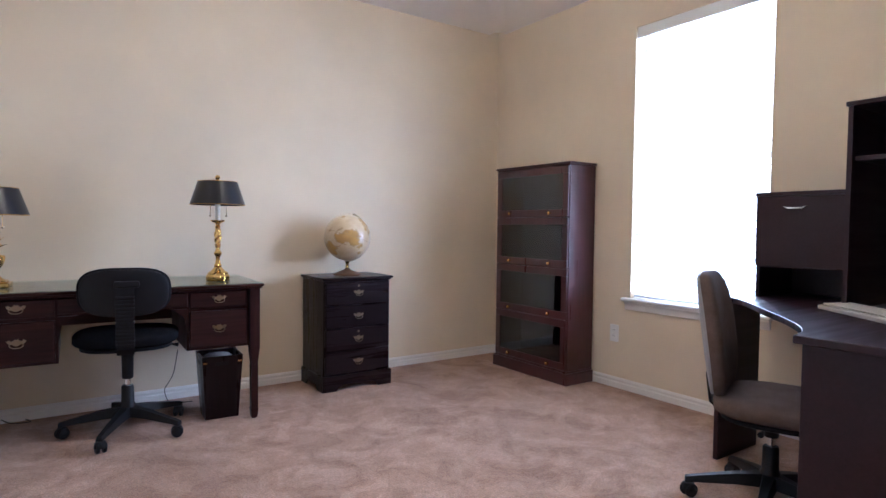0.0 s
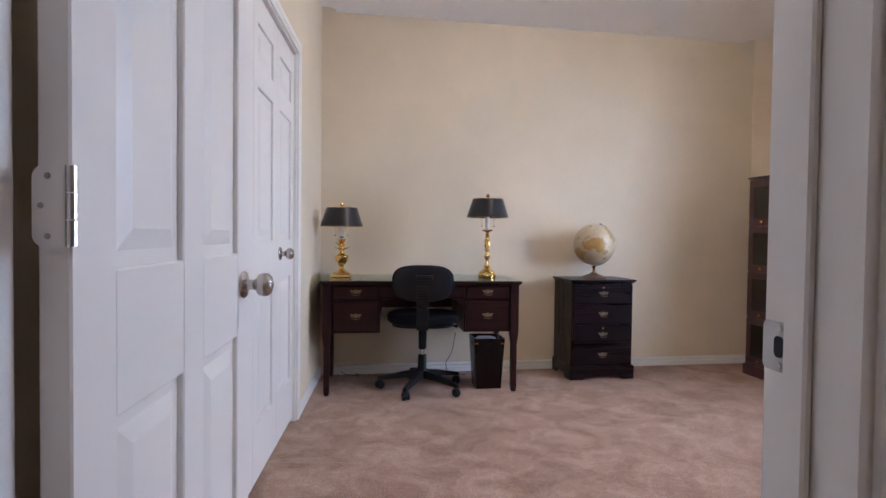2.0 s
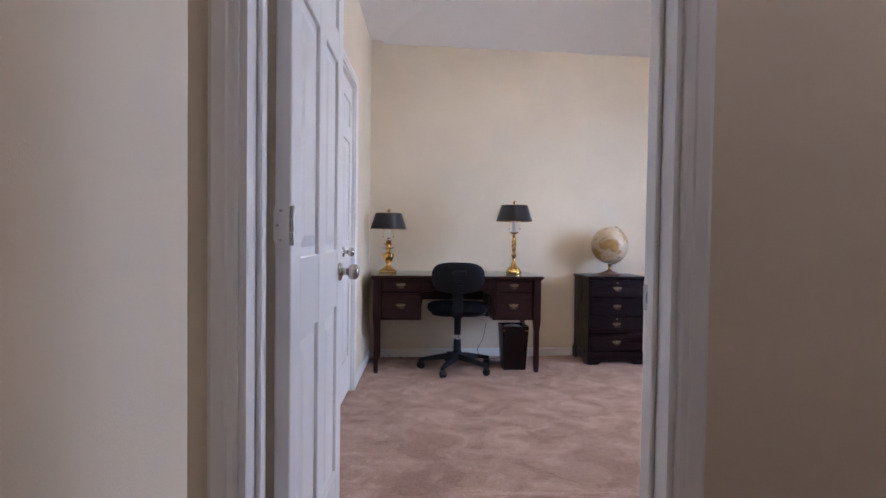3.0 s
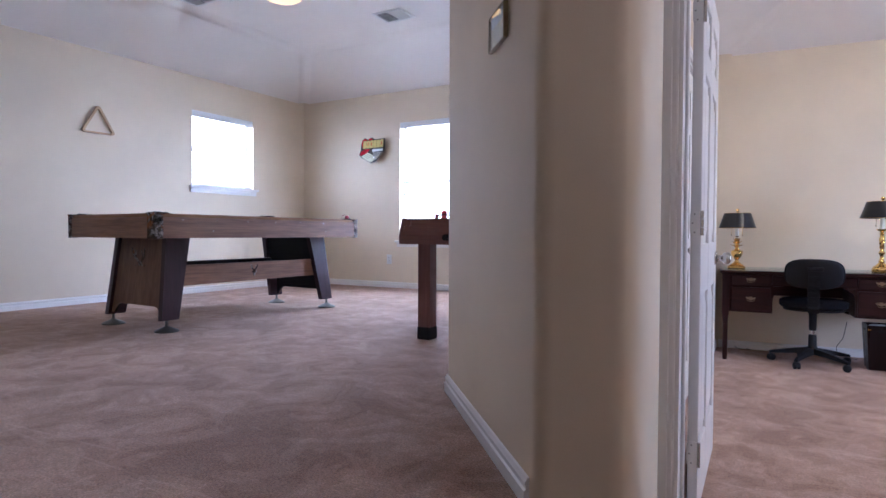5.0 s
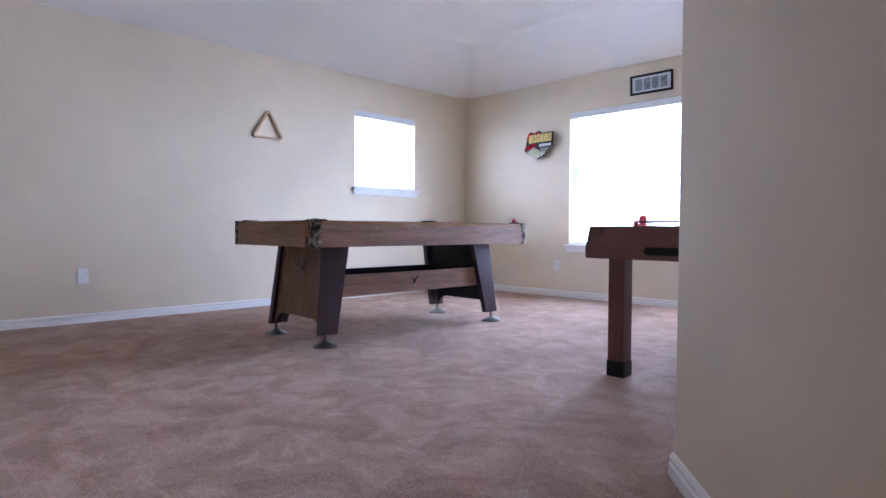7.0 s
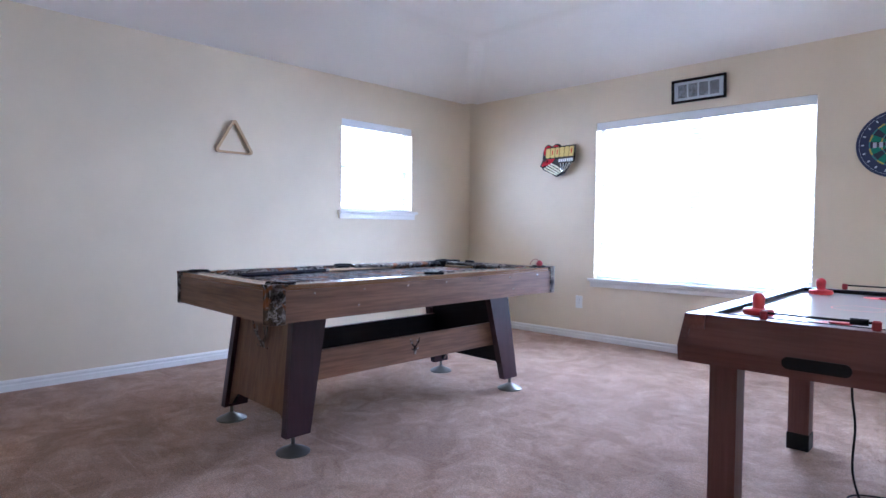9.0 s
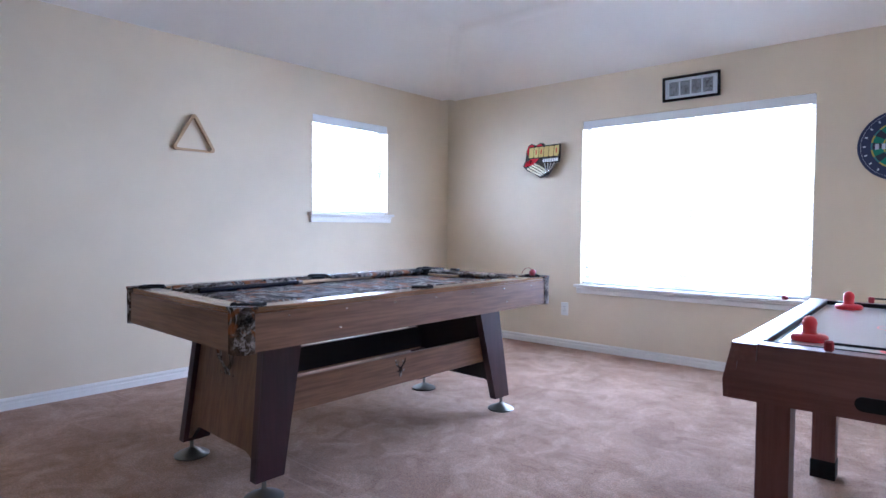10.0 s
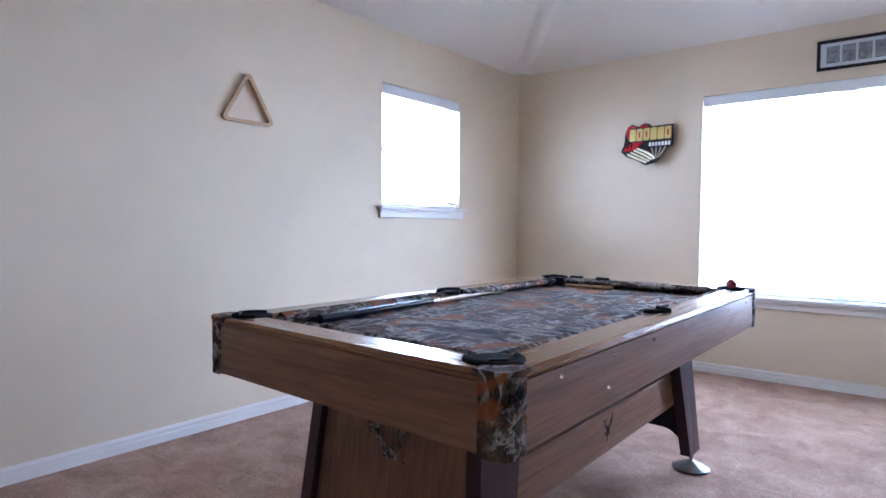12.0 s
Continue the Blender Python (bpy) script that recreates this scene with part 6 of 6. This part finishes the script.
def globe_material():
    m = mat("antique_globe", (0.6, 0.5, 0.35), 0.28, coat=0.3)
    v = coords(m)
    land = noise_tex(m, v, 7.5, 6, 0.6, 0.3)
    tone = noise_tex(m, v, 14, 3)
    sea = ramp(m, tone, [(0.3, (0.50, 0.385, 0.24)), (0.7, (0.60, 0.49, 0.33))])
    ground = ramp(m, tone, [(0.35, (0.32, 0.19, 0.055)), (0.65, (0.48, 0.29, 0.08))])
    edge = ramp(m, land, [(0.53, (0, 0, 0)), (0.545, (1, 1, 1))])
    col = mix(m, edge, sea, ground)
    line = ramp(m, land, [(0.515, (0, 0, 0)), (0.53, (1, 1, 1)), (0.545, (0, 0, 0))])
    wire(m, mix(m, ramp(m, line, [(0, (0, 0, 0)), (1, (0.7, 0.7, 0.7))]), col, (0.22, 0.14, 0.06)), shader(m).inputs["Base Color"])
    return m


gl = tagged(new("globe"), "antique-toned desk globe on a round wooden foot", "globe")
gl.matrix_world = OFFICE @ pose(1.984, 4.250, 0.7305)
WALNUT = wood_material("globe_walnut", (0.07, 0.032, 0.014), (0.20, 0.10, 0.05), 0.3, "x")
part("foot", lathe([(0.092, 0), (0.095, 0.004), (0.092, 0.010), (0.056, 0.024), (0.024, 0.036), (0.013, 0.048)], 32), WALNUT, gl, "turned wooden foot", smooth=40)
part("neck", lathe([(0.012, 0.046), (0.010, 0.074), (0.018, 0.094)], 16), BRASS, gl, smooth=40)
bm = bmesh.new()
bmesh.ops.create_uvsphere(bm, u_segments=48, v_segments=32, radius=0.155)
part("ball", moved(bm, pose(0, 0, 0.253, 0, 18, 40)), globe_material(), gl, smooth=80)
bm = bmesh.new()
tilt_axis = Vector((math.sin(radians(18)), 0, math.cos(radians(18))))
arc = [(0.161 * math.sin(a) , 0.0, 0.253 + 0.161 * math.cos(a)) for a in [radians(18 + i * 10) for i in range(17)]]
part("meridian", moved(tube(arc, 0.0042, 8), pose(0, 0, 0, 0, 0, 0)), OLD_BRASS, gl, "brass half meridian", smooth=60)
part("equator_line", moved(tube([(0.1552 * math.cos(2 * math.pi * i / 48), 0.1552 * math.sin(2 * math.pi * i / 48), 0) for i in range(48)], 0.0010, 5, closed=True), pose(0, 0, 0.253, 0, 18, 0)), OLD_BRASS, gl)
part("top_cap", moved(lathe([(0.012, 0.0), (0.012, 0.008), (0.006, 0.012), (0, 0.013)], 14), pose(0, 0, 0.253, 0, 18) @ pose(0, 0, 0.157)), OLD_BRASS, gl, smooth=40)


# ---- barrister bookcase ----
# blue-grey tint darkens what shows behind the bookcase panes
DARK_GLASS = glass_material("blue_grey_glass", (0.26, 0.30, 0.36), 0.0)


def bookcase():
    root = tagged(new("bookcase"), "red mahogany barrister bookcase with four glazed flip-up doors", "bookcase")
    root.matrix_world = OFFICE @ pose(EAST_O - 0.018, 3.755, 0, 0, 0, -90)
    # local: x along the wall, front at -y
    W, D, H = 0.368, 0.246, 1.510
    for s in (-1, 1):
        part("side_panel", box(s * (W - 0.020), s * W, -D, 0, 0.090, H - 0.018), REDWOOD, root)
    part("back", box(-W + 0.020, W - 0.020, -0.010, 0, 0.090, H - 0.018), REDWOOD, root)
    bm = box(-W - 0.016, W + 0.016, -D - 0.018, 0, H - 0.014, H, 0.005, 2)
    add_box(bm, -W - 0.006, W + 0.006, -D - 0.008, -0.0005, H - 0.024, H - 0.013, 0.004)
    part("cornice", bm, REDWOOD, root)
    bm = box(-W - 0.016, W + 0.016, -D - 0.022, -0.001, 0, 0.080, 0.003)
    add_box(bm, -W - 0.008, W + 0.008, -D - 0.012, -0.002, 0.079, 0.094, 0.006, 2)
    part("plinth", bm, REDWOOD, root)
    h = (H - 0.024 - 0.096) / 4
    for i in range(4):
        z0 = 0.096 + i * h
        part("shelf", box(-W + 0.020, W - 0.020, -D + 0.004, -0.010, z0, z0 + 0.016), REDWOOD, root)
        f = 0.050
        bm = bmesh.new()
        x0, x1, a, b = -W + 0.004, W - 0.004, z0 + 0.003, z0 + h - 0.003
        for q in ((x0, x1, a, a + f), (x0, x1, b - f, b), (x0, x0 + f, a + f, b - f), (x1 - f, x1, a + f, b - f)):
            add_box(bm, q[0], q[1], -D - 0.016, -D - 0.001, q[2], q[3], 0.003)
        d = part("door", bm, REDWOOD, root, "flip-up door frame")
        part("pane", box(x0 + f - 0.004, x1 - f + 0.004, -D - 0.009, -D - 0.006, a + f - 0.004, b - f + 0.004), DARK_GLASS, d, "dark glass pane")
        for s in (-1, 1):
            part("knob", lathe([(0.006, 0), (0.005, 0.008), (0.011, 0.014), (0.012, 0.020), (0.008, 0.026), (0, 0.027)], 14, pose(s * 0.205, -D - 0.016, a + f / 2, 90)), BRASS, d, smooth=50)
    return root


bookcase()


# ---- corner computer desk with hutch ----
def corner_desk():
    root = tagged(new("computer_desk"), "espresso laminate corner computer desk with a curved edge", "desk")
    root.matrix_world = OFFICE
    E, S, T = EAST_O - 0.010, SOUTH_O + 0.03, 0.745
    edge = [(2.985, 2.205), (2.955, 2.130), (2.905, 2.060), (2.80, 1.960), (2.66, 1.835), (2.52, 1.700), (2.42, 1.620), (2.33, 1.560), (2.25, 1.525), (2.17, 1.515), (2.17, S)]
    bm = prism([(E, S), (E, 2.205)] + edge, T - 0.025, T, bevel=0.002)
    part("worktop", bm, ESPRESSO, root, "dark worktop with a sweeping concave edge")
    part("end_panel", box(2.850, 3.200, 2.125, 2.147, 0, T - 0.025, 0.001), ESPRESSO, root)
    part("end_panel", box(2.200, 2.222, S + 0.01, 1.500, 0, T - 0.025, 0.001), ESPRESSO, root)
    part("modesty_panel", box(2.222, E - 0.02, S + 0.05, S + 0.068, 0.25, T - 0.025), ESPRESSO, root)
    part("corner_leg", box(E - 0.10, E - 0.08, S + 0.05, S + 0.40, 0, T - 0.025), ESPRESSO, root)
    return root


corner_desk()


def hutch():
    root = tagged(new("desk_hutch"), "espresso hutch with a drop-front box and tall open shelves", "hutch")
    root.matrix_world = OFFICE
    E, T = EAST_O - 0.012, 0.7455
    t = 0.018
    # low box
    x0, y0, y1, z1 = 3.095, 1.733, 2.110, 1.240
    part("side_panel", box(x0 + 0.02, E, y1 - t, y1, T, z1 - t), ESPRESSO, root)
    part("top", box(x0, E, y0, y1 + 0.004, z1 - t, z1, 0.001), ESPRESSO, root)
    part("shelf", box(x0 + 0.02, E, y0, y1 - t, 0.890, 0.890 + t), ESPRESSO, root)
    part("back", box(E - 0.006, E, y0, y1 - t, T, z1 - t), ESPRESSO, root)
    d = part("flap_door", box(x0, x0 + 0.018, y0 + 0.004, y1 - 0.003, 0.897, z1 - t - 0.003, 0.0015), ESPRESSO, root)
    bm = prism([(-0.052, 0.010), (-0.030, -0.004), (0.030, -0.004), (0.052, 0.010), (0.030, 0.002), (-0.030, 0.002)], 0, 0.014)
    part("handle", moved(bm, Matrix.Translation((x0, (y0 + y1) / 2 + 0.01, 1.166)) @ pose(0, 0, 0, 90, 0, -90)), STEEL, d, "silver bar handle")
    # tall open unit
    x2, ya, yb, z2 = 2.955, 0.70, 1.685, 1.577
    for y in (ya, yb - t):
        part("side_panel", box(x2, E, y, y + t, T, z2 - t), ESPRESSO, root)
    part("top", box(x2 - 0.012, E, ya - 0.005, yb + 0.005, z2 - t, z2, 0.002), ESPRESSO, root)
    part("back", box(E - 0.006, E, ya + t, yb - t, T + 0.05, z2 - t), ESPRESSO, root)
    part("shelf", box(x2 + 0.03, E - 0.006, ya + t, yb - t, 1.345, 1.345 + t), ESPRESSO, root)
    return root


hutch()
kb = tagged(new("keyboard"), "white computer keyboard lying on the dark desk", "keyboard")
kb.matrix_world = OFFICE @ pose(2.835, 1.535, 0.7455, 0, 0, -127)
part("case", moved(box(-0.215, 0.215, -0.075, 0.075, 0, 0.018, 0.004), pose(0, 0, 0.002, 3)), mat("ivory_plastic", (0.46, 0.42, 0.37), 0.5), kb)
key = mesh_of(box(-0.0082, 0.0082, -0.0082, 0.0082, 0, 0.008, 0.0018), mat("key_white", (0.56, 0.53, 0.47), 0.5))
for r in range(5):
    for c in range(20):
        part("key", key, None, kb, at=pose(-0.195 + c * 0.0205, -0.050 + r * 0.0215, 0.018 + r * 0.0012, 3))
